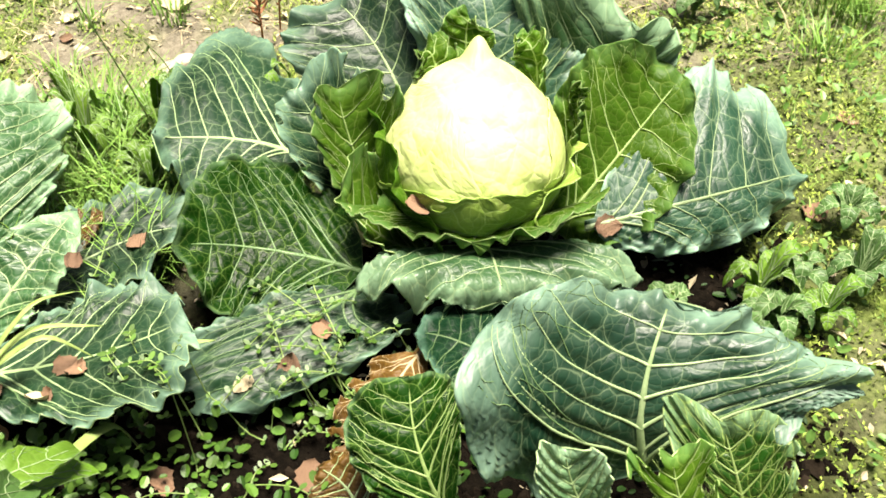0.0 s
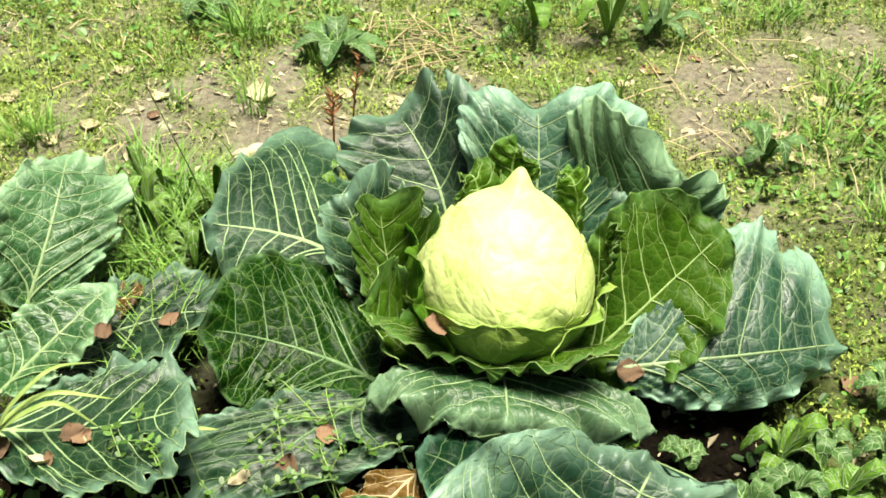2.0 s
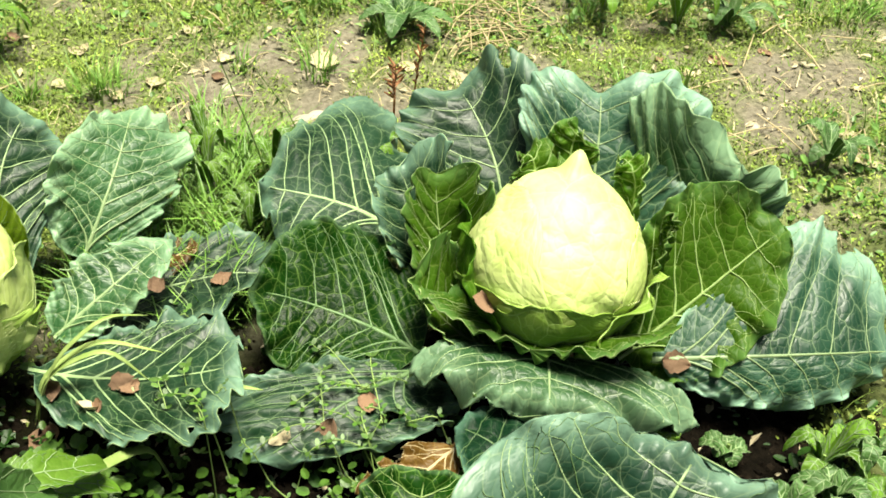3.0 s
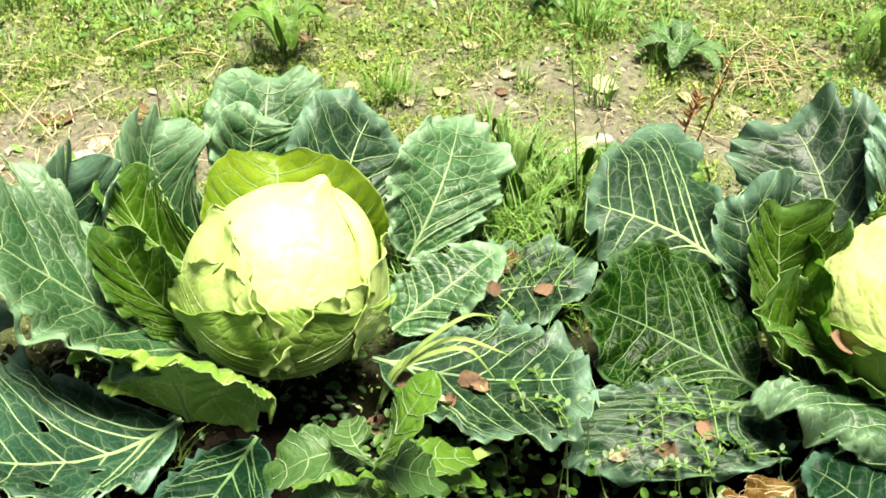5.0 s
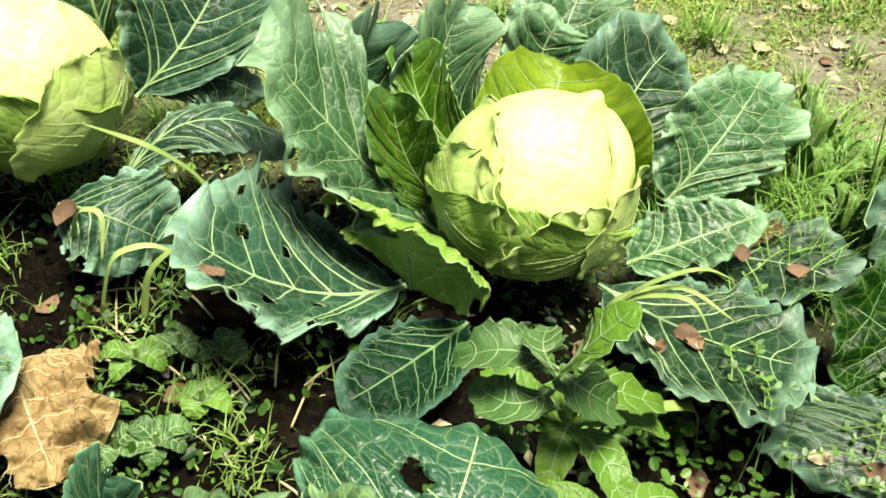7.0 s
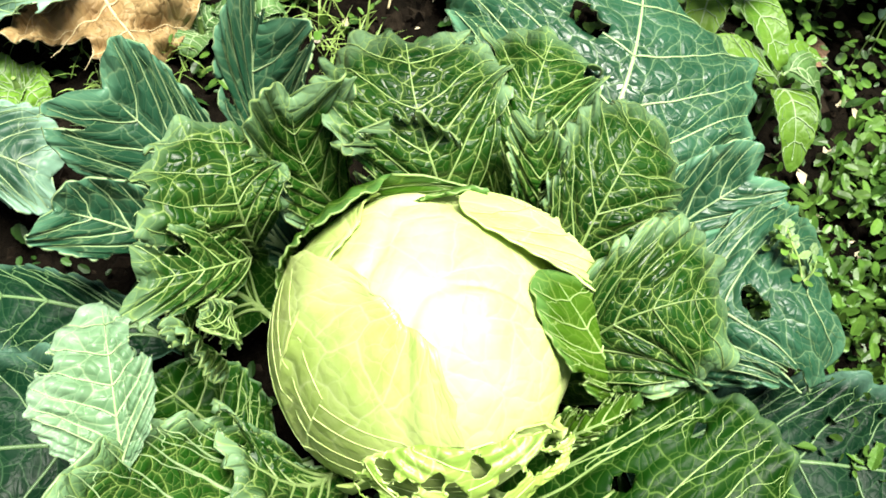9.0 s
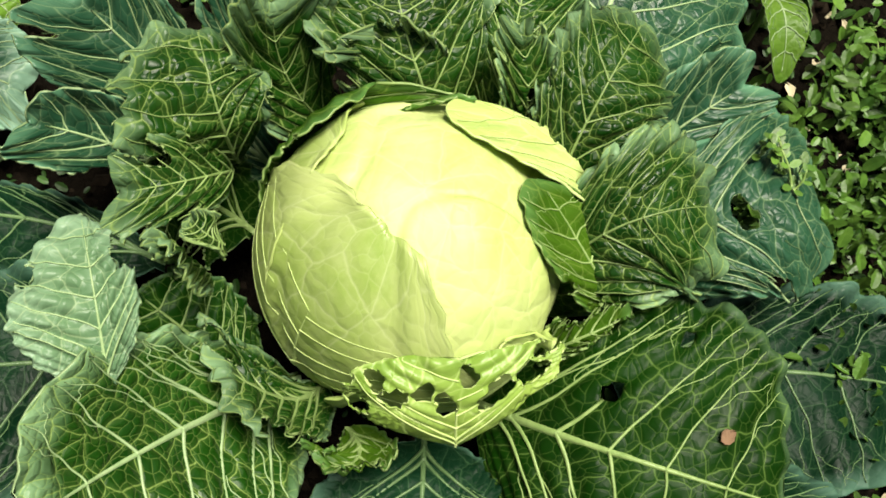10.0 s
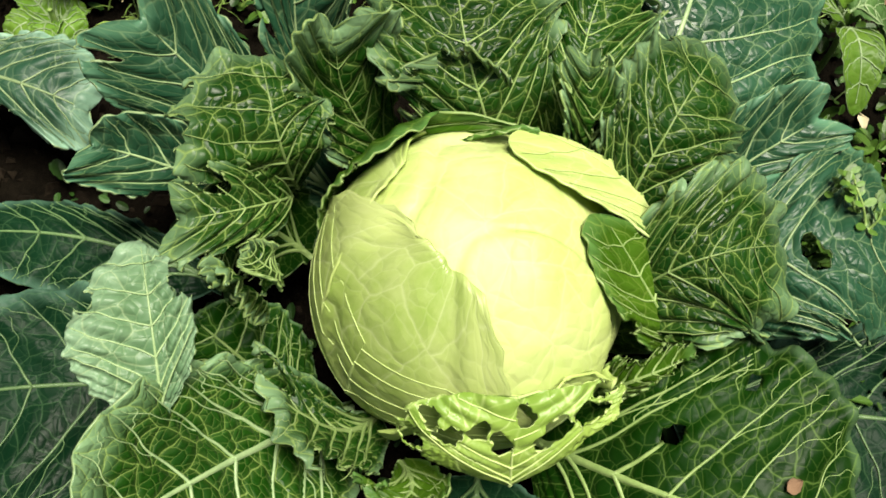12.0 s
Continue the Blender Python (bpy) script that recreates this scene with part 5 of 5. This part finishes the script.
def pebble_mesh(seed):
    w = Waves(seed, 1.6)
    th, ph = np.meshgrid(np.linspace(0.05, math.pi - 0.05, 8), np.linspace(0, 2 * math.pi, 12, endpoint=False), indexing="ij")
    d = np.stack([np.sin(th) * np.cos(ph), np.sin(th) * np.sin(ph), np.cos(th)], -1)
    co = (d * (0.5 * (1 + 0.25 * w(d[..., 0] + d[..., 2], d[..., 1]))[..., None]) * np.array([1, 0.75, 0.45])).reshape(-1, 3)
    faces = [(i * 12 + k, (i + 1) * 12 + k, (i + 1) * 12 + (k + 1) % 12, i * 12 + (k + 1) % 12) for i in range(7) for k in range(12)]
    return mesh_of("pebble", co, faces + [tuple(range(12)), tuple(84 + k for k in range(12))[::-1]])


FALLEN, PEBBLES = {}, {}
for tone, mat in (("rust", RUST), ("pale", PALE)):
    FALLEN[tone] = []
    for k in range(4):
        me = fallen_mesh(200 + k)
        me.materials.append(mat)
        FALLEN[tone].append(me)
for k in range(3):
    PEBBLES[k] = pebble_mesh(300 + k)
    PEBBLES[k].materials.append(STONE)
FALLEN_LABEL = {"rust": "curled rust-brown fallen birch leaf", "pale": "pale yellow dry fallen leaf"}


def lay(ob, x, y, size, turn, sink=0.0):
    z, normal = drop(x, y)
    tilt = Vector((0, 0, 1)).rotation_difference(normal).to_matrix().to_4x4()
    ob.matrix_world = Matrix.Translation((x, y, z - sink)) @ tilt @ pose(0, 0, 0, 0, 0, turn) @ Matrix.Scale(size, 4)


def fallen(x, y, size, tone="rust", where="on the ground"):
    k = random.randrange(4)
    ob = tagged(new("fallen_leaf", FALLEN[tone][k]), FALLEN_LABEL[tone] + " " + where, "leaf", "fallen leaves")
    lay(ob, x, y, 0.8 * size, random.uniform(0, 360), -0.001)


def pebble(x, y, size):
    ob = tagged(new("pebble", PEBBLES[random.randrange(3)]), "small pale grey stone lying on bare soil", "stone", "pebbles on the soil")
    lay(ob, x, y, size, random.uniform(0, 360), 0.1 * size)


ON = "on a cabbage leaf"
for x, y, size, tone in ((0.262, 0.996, 0.04, "rust"), (-0.122, 1.054, 0.035, "rust"), (-0.108, 0.765, 0.032, "pale"), (-0.065, 0.79, 0.04, "rust"), (-0.039, 0.835, 0.035, "rust"),
                         (-0.356, 0.70, 0.05, "rust"), (-0.336, 0.712, 0.045, "rust"), (-0.271, 0.741, 0.04, "rust"), (-0.258, 0.735, 0.035, "rust"), (-0.284, 0.70, 0.03, "pale"), (-0.271, 0.943, 0.036, "rust"), (-0.309, 0.867, 0.03, "rust"),
                         (-0.278, 0.704, 0.03, "rust"), (0.055, 0.925, 0.042, "rust"), (0.035, 0.199, 0.014, "rust"), (-0.72, 0.30, 0.05, "rust"), (-0.75, 0.26, 0.04, "rust")):
    fallen(x, y, size, tone, ON)
for x, y, size, tone in ((-0.416, 1.55, 0.075, "pale"), (0.224, 1.839, 0.06, "rust"), (0.178, 1.768, 0.04, "pale"), (0.438, 1.681, 0.06, "pale"), (0.478, 1.609, 0.06, "pale"), (-0.193, 1.615, 0.05, "pale"), (-0.557, 1.436, 0.03, "rust"), (-0.608, 1.298, 0.035, "rust"),
                         (0.515, 1.815, 0.05, "pale"), (-1.108, 0.98, 0.07, "rust"), (-1.025, 1.067, 0.06, "rust"), (-0.937, 1.408, 0.04, "rust"), (-0.674, 1.557, 0.045, "pale"), (-0.813, 1.419, 0.05, "pale"), (-1.101, 1.271, 0.04, "rust"), (-0.93, 1.294, 0.05, "pale"),
                         (-0.643, 1.383, 0.045, "pale"), (-0.571, 1.491, 0.04, "pale"), (-0.767, 1.527, 0.035, "rust"), (-0.781, 1.317, 0.04, "pale"), (-1.188, 1.17, 0.05, "pale"), (-1.191, 1.062, 0.05, "pale"), (-0.281, 1.597, 0.05, "pale"), (-0.192, 1.602, 0.05, "pale"),
                         (-0.566, 0.316, 0.04, "rust"), (-0.777, 0.315, 0.05, "rust"), (-0.176, 0.675, 0.04, "rust"), (-0.551, 0.365, 0.035, "rust"), (-0.173, 0.666, 0.04, "rust"), (-0.031, 0.693, 0.05, "rust"), (0.53, 1.12, 0.05, "rust"), (0.60, 1.3, 0.045, "rust")):
    fallen(x, y, size, tone)
for _ in range(40):
    x, y = random.uniform(-1.5, 0.9), random.uniform(1.0, 2.3)
    if y > row_line(x) + 0.35:
        fallen(x, y, random.uniform(0.02, 0.05), random.choice(("pale", "pale", "rust")))
for x, y, size in ((-0.38, 1.383, 0.045), (-0.36, 1.403, 0.04), (-0.392, 1.349, 0.045), (-0.962, 0.964, 0.05), (-1.005, 0.928, 0.05), (-1.013, 0.967, 0.045), (-0.598, 0.321, 0.015), (-0.479, 0.321, 0.014), (0.30, 1.66, 0.03), (-0.53, 1.42, 0.03)):
    pebble(x, y, size)


# ---- larger weeds ----
def weed(name, label, category="weed", group=""):
    e = tagged(new(name), label, category, group)
    return e


def weed_leaf(plant, base, mid, tip, width, mat=None, **kw):
    kw.setdefault("focus", (base[0], base[1], 0.3))
    kw.setdefault("laterals", 5)
    kw.setdefault("ruffle", 0.003)
    kw.setdefault("pucker", 0.0012)
    kw.setdefault("cup", 0.5)
    kw.setdefault("lobes", 0.06)
    return cabbage_leaf(plant, base, mid, tip, width, mat or WEED_LEAF, nu=18, nv=30, thick=0.0006, rib_size=0.55, **kw)


def stem(plant, pts, r0, r1, mat=None, name="stem"):
    pts = np.array(pts, float)
    t = np.linspace(0, 1, 14)
    path = np.stack([np.interp(t, np.linspace(0, 1, len(pts)), pts[:, k]) for k in range(3)], -1)
    path[1:-1] = (path[:-2] + path[1:-1] * 2 + path[2:]) / 4
    return part(name, tubes(name, [(path, r0 + (r1 - r0) * t)], 6), mat or STEM, plant)


thistle = weed("sow_thistle", "light green sow thistle with long toothed leaves beside a cabbage")
stem(thistle, [(-0.285, 0.600, -0.010), (-0.272, 0.582, 0.100), (-0.247, 0.508, 0.200)], 0.005, 0.003)
weed_leaf(thistle, (-0.271, 0.539, 0.170), (-0.296, 0.502, 0.195), (-0.331, 0.474, 0.165), 0.024, WEED_LEAF, cup=0.7, lobes=0.16, frill=0.004, ruffle=0.006)
weed_leaf(thistle, (-0.249, 0.510, 0.200), (-0.233, 0.522, 0.250), (-0.224, 0.558, 0.278), 0.021, WEED_LIGHT, cup=0.2, lobes=0.16, frill=0.004, ruffle=0.006)
weed_leaf(thistle, (-0.266, 0.539, 0.170), (-0.235, 0.527, 0.190), (-0.216, 0.577, 0.130), 0.020, WEED_LEAF, lobes=0.16, frill=0.004, ruffle=0.006)
weed_leaf(thistle, (-0.269, 0.532, 0.150), (-0.268, 0.486, 0.165), (-0.319, 0.488, 0.140), 0.020, WEED_LEAF, lobes=0.16, frill=0.004, ruffle=0.006)
weed_leaf(thistle, (-0.256, 0.519, 0.190), (-0.271, 0.513, 0.215), (-0.298, 0.552, 0.190), 0.014, WEED_LEAF, lobes=0.16, frill=0.004, ruffle=0.006)
weed_leaf(thistle, (-0.270, 0.552, 0.140), (-0.237, 0.573, 0.150), (-0.213, 0.635, 0.100), 0.018, WEED_LIGHT, lobes=0.16, frill=0.004, ruffle=0.006)

mint = weed("leafy_weed", "bright green leafy weed with pointed leaves between two cabbages")
stem(mint, [(-0.262, 0.575, -0.01), (-0.262, 0.57, 0.05), (-0.258, 0.56, 0.09)], 0.003, 0.002)
weed_leaf(mint, (-0.262, 0.568, 0.06), (-0.309, 0.540, 0.10), (-0.348, 0.535, 0.095), 0.019, WEED_LIGHT)
weed_leaf(mint, (-0.258, 0.56, 0.09), (-0.240, 0.525, 0.105), (-0.222, 0.495, 0.08), 0.015, WEED_LIGHT)
weed_leaf(mint, (-0.258, 0.56, 0.08), (-0.210, 0.545, 0.11), (-0.160, 0.53, 0.09), 0.016, WEED_LIGHT)
weed_leaf(mint, (-0.258, 0.565, 0.08), (-0.235, 0.60, 0.10), (-0.20, 0.63, 0.07), 0.015, WEED_LIGHT)
weed_leaf(mint, (-0.258, 0.56, 0.09), (-0.27, 0.545, 0.12), (-0.262, 0.52, 0.13), 0.014, WEED_LIGHT)
young = weed("leafy_weed", "bright green leafy weed with pointed leaves beside a cabbage")
stem(young, [(-0.15, 0.53, -0.01), (-0.15, 0.528, 0.05), (-0.155, 0.52, 0.10)], 0.003, 0.002)
weed_leaf(young, (-0.155, 0.52, 0.09), (-0.185, 0.49, 0.115), (-0.225, 0.47, 0.10), 0.015, WEED_LIGHT)
weed_leaf(young, (-0.155, 0.52, 0.10), (-0.14, 0.535, 0.10), (-0.112, 0.545, 0.05), 0.016, WEED_LEAF)
weed_leaf(young, (-0.155, 0.52, 0.08), (-0.13, 0.50, 0.10), (-0.10, 0.475, 0.07), 0.015, WEED_LIGHT)
weed_leaf(young, (-0.155, 0.525, 0.07), (-0.165, 0.56, 0.08), (-0.15, 0.60, 0.06), 0.014, WEED_LIGHT)


def rosette(name, x, y, leaves, length, width, mat, label, up=0.5, group="", seed=0):
    """A low weed: leaves in a ring round a short stem."""
    r = np.random.RandomState(seed)
    e = weed(name, label, "weed", group)
    z = float(ground_height(np.array(x), np.array(y)))
    stem(e, [(x, y, z - 0.01), (x, y, z + 0.02), (x, y, z + 0.04)], 0.004, 0.002)
    for k in range(leaves):
        a = 6.283 * (k + 0.5 * r.rand()) / leaves
        ln, h = length * (0.7 + 0.5 * r.rand()), up * (0.5 + r.rand())
        dx, dy = math.cos(a), math.sin(a)
        ln = 0.8 * ln
        weed_leaf(e, (x, y, z + 0.015), (x + dx * ln * 0.5, y + dy * ln * 0.5, z + 0.02 + h * ln), (x + dx * ln, y + dy * ln, z + 0.015 + h * ln * 0.6), 0.55 * width * (0.8 + 0.4 * r.rand()), mat)
    return e


rosette("dock", -0.335, 1.72, 7, 0.105, 0.030, WEED_LEAF, "blue-green broad-leaved dock plant on trodden soil", 0.5, "docks", 1)
rosette("dock", -0.62, 1.78, 6, 0.10, 0.025, WEED_LEAF, "blue-green broad-leaved dock plant on trodden soil", 0.4, "docks", 2)
rosette("plantain", 0.13, 1.93, 6, 0.13, 0.022, WEED_LIGHT, "light green plantain with upright leaves in moss", 1.2, "plantains", 3)
rosette("plantain", -0.01, 1.93, 5, 0.13, 0.022, WEED_LIGHT, "light green plantain with upright leaves in moss", 1.2, "plantains", 4)
rosette("plantain", 0.22, 1.98, 6, 0.10, 0.018, WEED_LEAF, "light green plantain with upright leaves in moss", 0.6, "plantains", 5)
rosette("plantain", -0.93, 1.33, 5, 0.12, 0.026, WEED_LIGHT, "light green plantain with upright leaves in moss", 0.7, "plantains", 6)
rosette("plantain", 0.42, 1.58, 5, 0.08, 0.018, WEED_LEAF, "light green plantain with upright leaves in moss", 0.6, "plantains", 7)
for k, (x, y, leaves, length, mat) in enumerate(((-0.613, 0.300, 5, 0.040, WEED_LIGHT), (-0.603, 0.344, 4, 0.034, WEED_LEAF), (-0.573, 0.378, 3, 0.038, WEED_LEAF), (-0.530, 0.328, 4, 0.036, WEED_LIGHT),
                                                   (-0.511, 0.270, 6, 0.038, WEED_LEAF), (-0.532, 0.237, 5, 0.036, WEED_LEAF), (-0.572, 0.087, 6, 0.045, WEED_LIGHT))):
    rosette("seedling", x, y, leaves, length, 0.020, mat, "small round-leaved green weed seedling on dark soil", 0.45, "weed seedlings", 20 + k)
NETTLE = "young nettle with pale green toothed leaves beside the bed"
for k, (x, y, n, ln) in enumerate(((0.435, 0.965, 6, 0.065), (0.475, 0.985, 6, 0.06), (0.445, 0.915, 7, 0.06), (0.50, 0.93, 6, 0.055), (0.55, 0.99, 6, 0.06), (0.56, 1.10, 6, 0.06), (0.62, 1.02, 6, 0.06), (0.40, 0.86, 6, 0.05), (0.335, 0.935, 5, 0.035), (0.265, 0.925, 6, 0.03))):
    rosette("nettle", x, y, n, 0.85 * ln, 0.015, WEED_LEAF if k % 3 else WEED_LIGHT, NETTLE, 0.9, "nettles", 20 + k)
for k, (x, y, n, ln) in enumerate(((-0.24, 1.14, 7, 0.09), (-0.30, 1.08, 7, 0.08), (-0.33, 1.20, 6, 0.09), (-0.20, 1.24, 6, 0.08), (-0.40, 1.13, 6, 0.08), (-0.28, 1.28, 6, 0.07), (-0.45, 1.22, 5, 0.07))):
    rosette("meadow_weed", x, y, n + 3, 0.75 * ln, 0.011, WEED_LIGHT, "tangled green weed behind the cabbages", 1.1, "weeds behind the row", 40 + k)


def blade(pts, width, label, mat=None):
    """One long grass blade that arches through the points."""
    pts = np.array(pts, float)
    t = np.linspace(0, 1, 16)
    path = np.stack([np.interp(t, np.linspace(0, 1, len(pts)), pts[:, k]) for k in range(3)], -1)
    for _ in range(3):
        path[1:-1] = (path[:-2] + path[1:-1] * 2 + path[2:]) / 4
    tan = unit(np.gradient(path, axis=0))
    side = unit(np.cross(tan, np.array([0.1, 0.05, 1.0])))
    w = (width * np.sin(np.pi * np.clip(0.25 + 0.75 * t, 0, 1)) ** 0.8 + 0.0003)[:, None]
    drop_mid = np.array([0, 0, -0.15]) * w
    v = np.concatenate([path - side * w, path + drop_mid, path + side * w])
    faces = [f for i in range(15) for f in ((i, i + 1, 17 + i, 16 + i), (16 + i, 17 + i, 33 + i, 32 + i))]
    ob = part("long_grass", mesh_of("long_grass", v, faces), mat or BLADE)
    ob.modifiers.new("thickness", "SOLIDIFY").thickness = 0.0005
    return tagged(ob, label, "grass", "long grass")


LONG = "long pale green grass blade arching over cabbage leaves"
blade([(-0.36, 0.705, 0.02), (-0.35, 0.715, 0.08), (-0.298, 0.75, 0.125), (-0.245, 0.783, 0.09)], 0.0045, LONG)
blade([(-0.36, 0.70, 0.02), (-0.34, 0.715, 0.09), (-0.278, 0.74, 0.13), (-0.246, 0.754, 0.075)], 0.004, LONG)
blade([(-0.36, 0.70, 0.02), (-0.33, 0.72, 0.11), (-0.29, 0.76, 0.15), (-0.27, 0.80, 0.12)], 0.003, LONG)
blade([(-0.24, 0.74, 0.02), (-0.206, 0.765, 0.075), (-0.173, 0.770, 0.085), (-0.136, 0.790, 0.07)], 0.006, LONG)
blade([(-0.20, 0.70, 0.0), (-0.21, 0.69, 0.07), (-0.233, 0.603, 0.10), (-0.258, 0.56, 0.085)], 0.006, LONG)
blade([(-0.67, 0.45, 0.02), (-0.694, 0.437, 0.13), (-0.690, 0.385, 0.20), (-0.715, 0.33, 0.235)], 0.006, LONG)
blade([(-0.76, 0.30, 0.02), (-0.74, 0.31, 0.12), (-0.71, 0.33, 0.13), (-0.69, 0.31, 0.08)], 0.004, LONG)
blade([(-0.66, 0.33, 0.0), (-0.665, 0.345, 0.07), (-0.655, 0.38, 0.10), (-0.62, 0.41, 0.07)], 0.004, LONG)
blade([(-0.70, 0.30, 0.0), (-0.69, 0.32, 0.09), (-0.67, 0.36, 0.10), (-0.66, 0.40, 0.05)], 0.004, LONG)


def stalk(pts, r, label, mat, twigs=0, seed=0, name="dry_stalk"):
    e = weed(name, label, "stalk", "stalks")
    stem(e, pts, r, r * 0.4, mat, "stem")
    rr = np.random.RandomState(seed)
    p0, p1 = np.array(pts[0], float), np.array(pts[-1], float)
    if twigs:
        lines = []
        for k in range(twigs):
            q = p0 + (p1 - p0) * (0.35 + 0.63 * k / twigs)
            d = np.array([rr.rand() - 0.5, rr.rand() - 0.5, 0.4]) * 0.03
            lines.append((np.stack([q, q + d * 0.5, q + d]), [0.0008, 0.002, 0.0008]))
        for line in lines:
            part("seed_head", tubes("seed_head", [line], 5), mat, e)
    return e


stalk([(-0.246, 1.442, -0.01), (-0.236, 1.42, 0.06), (-0.222, 1.385, 0.12)], 0.0022, "rust-red dry sorrel stalk standing in moss", SORREL, 26, 1)
stalk([(-0.225, 1.47, -0.01), (-0.215, 1.46, 0.07), (-0.20, 1.45, 0.16)], 0.0018, "rust-red dry sorrel stalk standing in moss", SORREL, 14, 2)
stalk([(-0.309, 1.163, -0.01), (-0.312, 1.11, 0.15), (-0.316, 1.053, 0.30)], 0.0014, "thin green grass stalk standing between cabbages", STEM, 0, 3, "grass_stalk")
stalk([(-0.88, 0.97, -0.01), (-0.87, 0.96, 0.10), (-0.86, 0.95, 0.19)], 0.0012, "thin green grass stalk standing between cabbages", STEM, 0, 4, "grass_stalk")
stalk([(-0.28, 1.22, -0.01), (-0.30, 1.20, 0.12), (-0.33, 1.17, 0.2)], 0.0012, "thin green grass stalk standing between cabbages", STEM, 5, 5, "grass_stalk")


def straw(name, x, y, count, spread, length, label, seed):
    r = np.random.RandomState(seed)
    lines = []
    for _ in range(count):
        a, px, py = r.rand() * 3.14, x + spread * (r.rand() - 0.5), y + spread * (r.rand() - 0.5)
        ln, z = length * (0.4 + 0.8 * r.rand()), 0.004 + 0.02 * r.rand()
        d = np.array([math.cos(a), math.sin(a), (r.rand() - 0.5) * 0.25]) * ln / 2
        c = np.array([px, py, float(ground_height(np.array(px), np.array(py))) + z])
        lines.append((np.stack([c - d, c + np.array([0, 0, 0.004]), c + d]), [0.0012, 0.0014, 0.001]))
    return tagged(part(name, tubes(name, lines, 5), STRAW), label, "straw", kind="stuff")


straw("straw_heap", -0.235, 1.80, 40, 0.16, 0.16, "heap of pale dry straw on trodden soil", 1)
straw("straw_litter", -0.45, 1.50, 60, 1.3, 0.07, "scattered pale dry stalks on trodden soil", 2)
straw("straw_litter", 0.35, 1.75, 30, 0.6, 0.12, "scattered pale dry stalks on trodden soil", 3)
straw("straw_litter", -1.05, 1.02, 36, 0.5, 0.10, "scattered pale dry stalks on trodden soil", 4)
straw("straw_litter", -0.55, 0.32, 26, 0.35, 0.06, "thin dry stalks on dark soil between the cabbages", 5)

# ---- dying leaves on the soil ----
rot = weed("dying_leaf", "large yellow dying cabbage leaf curled on dark soil", "leaf", "dying leaves")
cabbage_leaf(rot, (-0.69, 0.20, 0.01), (-0.605, 0.185, 0.045), (-0.515, 0.175, 0.02), 0.085, DEAD, STRAW, focus=(-0.7, 0.2, 0.4), name="blade", ruffle=0.024, cup=-0.2, bites=8, bite=0.02, pucker=0.012)
spot = weed("dying_leaf", "rotting orange cabbage leaf with dark spots on dark soil", "leaf", "dying leaves")
cabbage_leaf(spot, (0.07, 0.84, 0.02), (0.035, 0.765, 0.025), (0.0, 0.69, 0.01), 0.034, YELLOW, STRAW, focus=(0.08, 0.85, 0.4), name="blade", ruffle=0.008, bites=4)
edge = weed("dying_leaf", "small orange dying leaf at the foot of a cabbage", "leaf", "dying leaves")
cabbage_leaf(edge, (-0.36, 0.92, 0.03), (-0.345, 0.95, 0.05), (-0.33, 0.985, 0.05), 0.022, YELLOW, STRAW, focus=(-0.36, 0.9, 0.4), name="blade", ruffle=0.006, nu=16, nv=20)


def sprig(name, x, y, count, spread, label, seed, reach=1.0):
    """A loose tangle of chickweed: thin stems with pairs of tiny leaves, lying on a leaf."""
    r = np.random.RandomState(seed)
    e = weed(name, label, "weed", "chickweed sprigs")
    for _ in range(count):
        px, py, a = x + spread * (r.rand() - 0.5), y + spread * (r.rand() - 0.5), r.rand() * 6.283
        z = drop(px, py)[0]
        ln = reach * (0.04 + 0.05 * r.rand())
        pts, verts, faces = [], [], []
        for k in range(6):
            t = k / 5
            qx, qy = px + math.cos(a) * ln * t + 0.006 * math.sin(4 * t + a), py + math.sin(a) * ln * t
            pts.append((qx, qy, drop(qx, qy)[0] + 0.003 + 0.016 * math.sin(math.pi * t)))
            for sgn in (-1, 1):
                b, s = a + sgn * 1.2 + (r.rand() - 0.5), 0.004 + 0.005 * r.rand()
                f, w = np.array([math.cos(b), math.sin(b), 0.3]), np.array([-math.sin(b), math.cos(b), 0.0])
                o, i = np.array(pts[-1]), len(verts)
                verts += [o + f * s * (0.5 - 0.5 * math.cos(g)) + w * s * 0.33 * math.sin(g) for g in (0, 0.9, 1.7, 2.5, 3.14, 3.8, 4.6, 5.4)]
                faces.append(tuple(range(i, i + 8)))
        st = stem(e, pts, 0.0008, 0.0006)
        tagged(part("foliage", mesh_of("foliage", verts, faces, smooth=False), YOUNG, st), kind="stuff")
    return e


sprig("chickweed", -0.03, 0.815, 12, 0.08, "tangle of light green chickweed on a cabbage leaf", 1)
sprig("chickweed", 0.0, 0.775, 7, 0.06, "tangle of light green chickweed on a cabbage leaf", 2)
sprig("chickweed", -0.08, 0.785, 2, 0.05, "tangle of light green chickweed on a cabbage leaf", 3)
sprig("chickweed", -0.15, 0.67, 12, 0.14, "light green chickweed growing on dark soil", 4)
sprig("chickweed", -0.30, 0.875, 2, 0.03, "tangle of light green chickweed on a cabbage leaf", 5)
sprig("chickweed", -0.58, 0.30, 10, 0.16, "light green chickweed growing on dark soil", 6)
sprig("chickweed", -0.043, 0.350, 4, 0.012, "tangle of light green chickweed in a hole of a cabbage leaf", 7, 0.3)
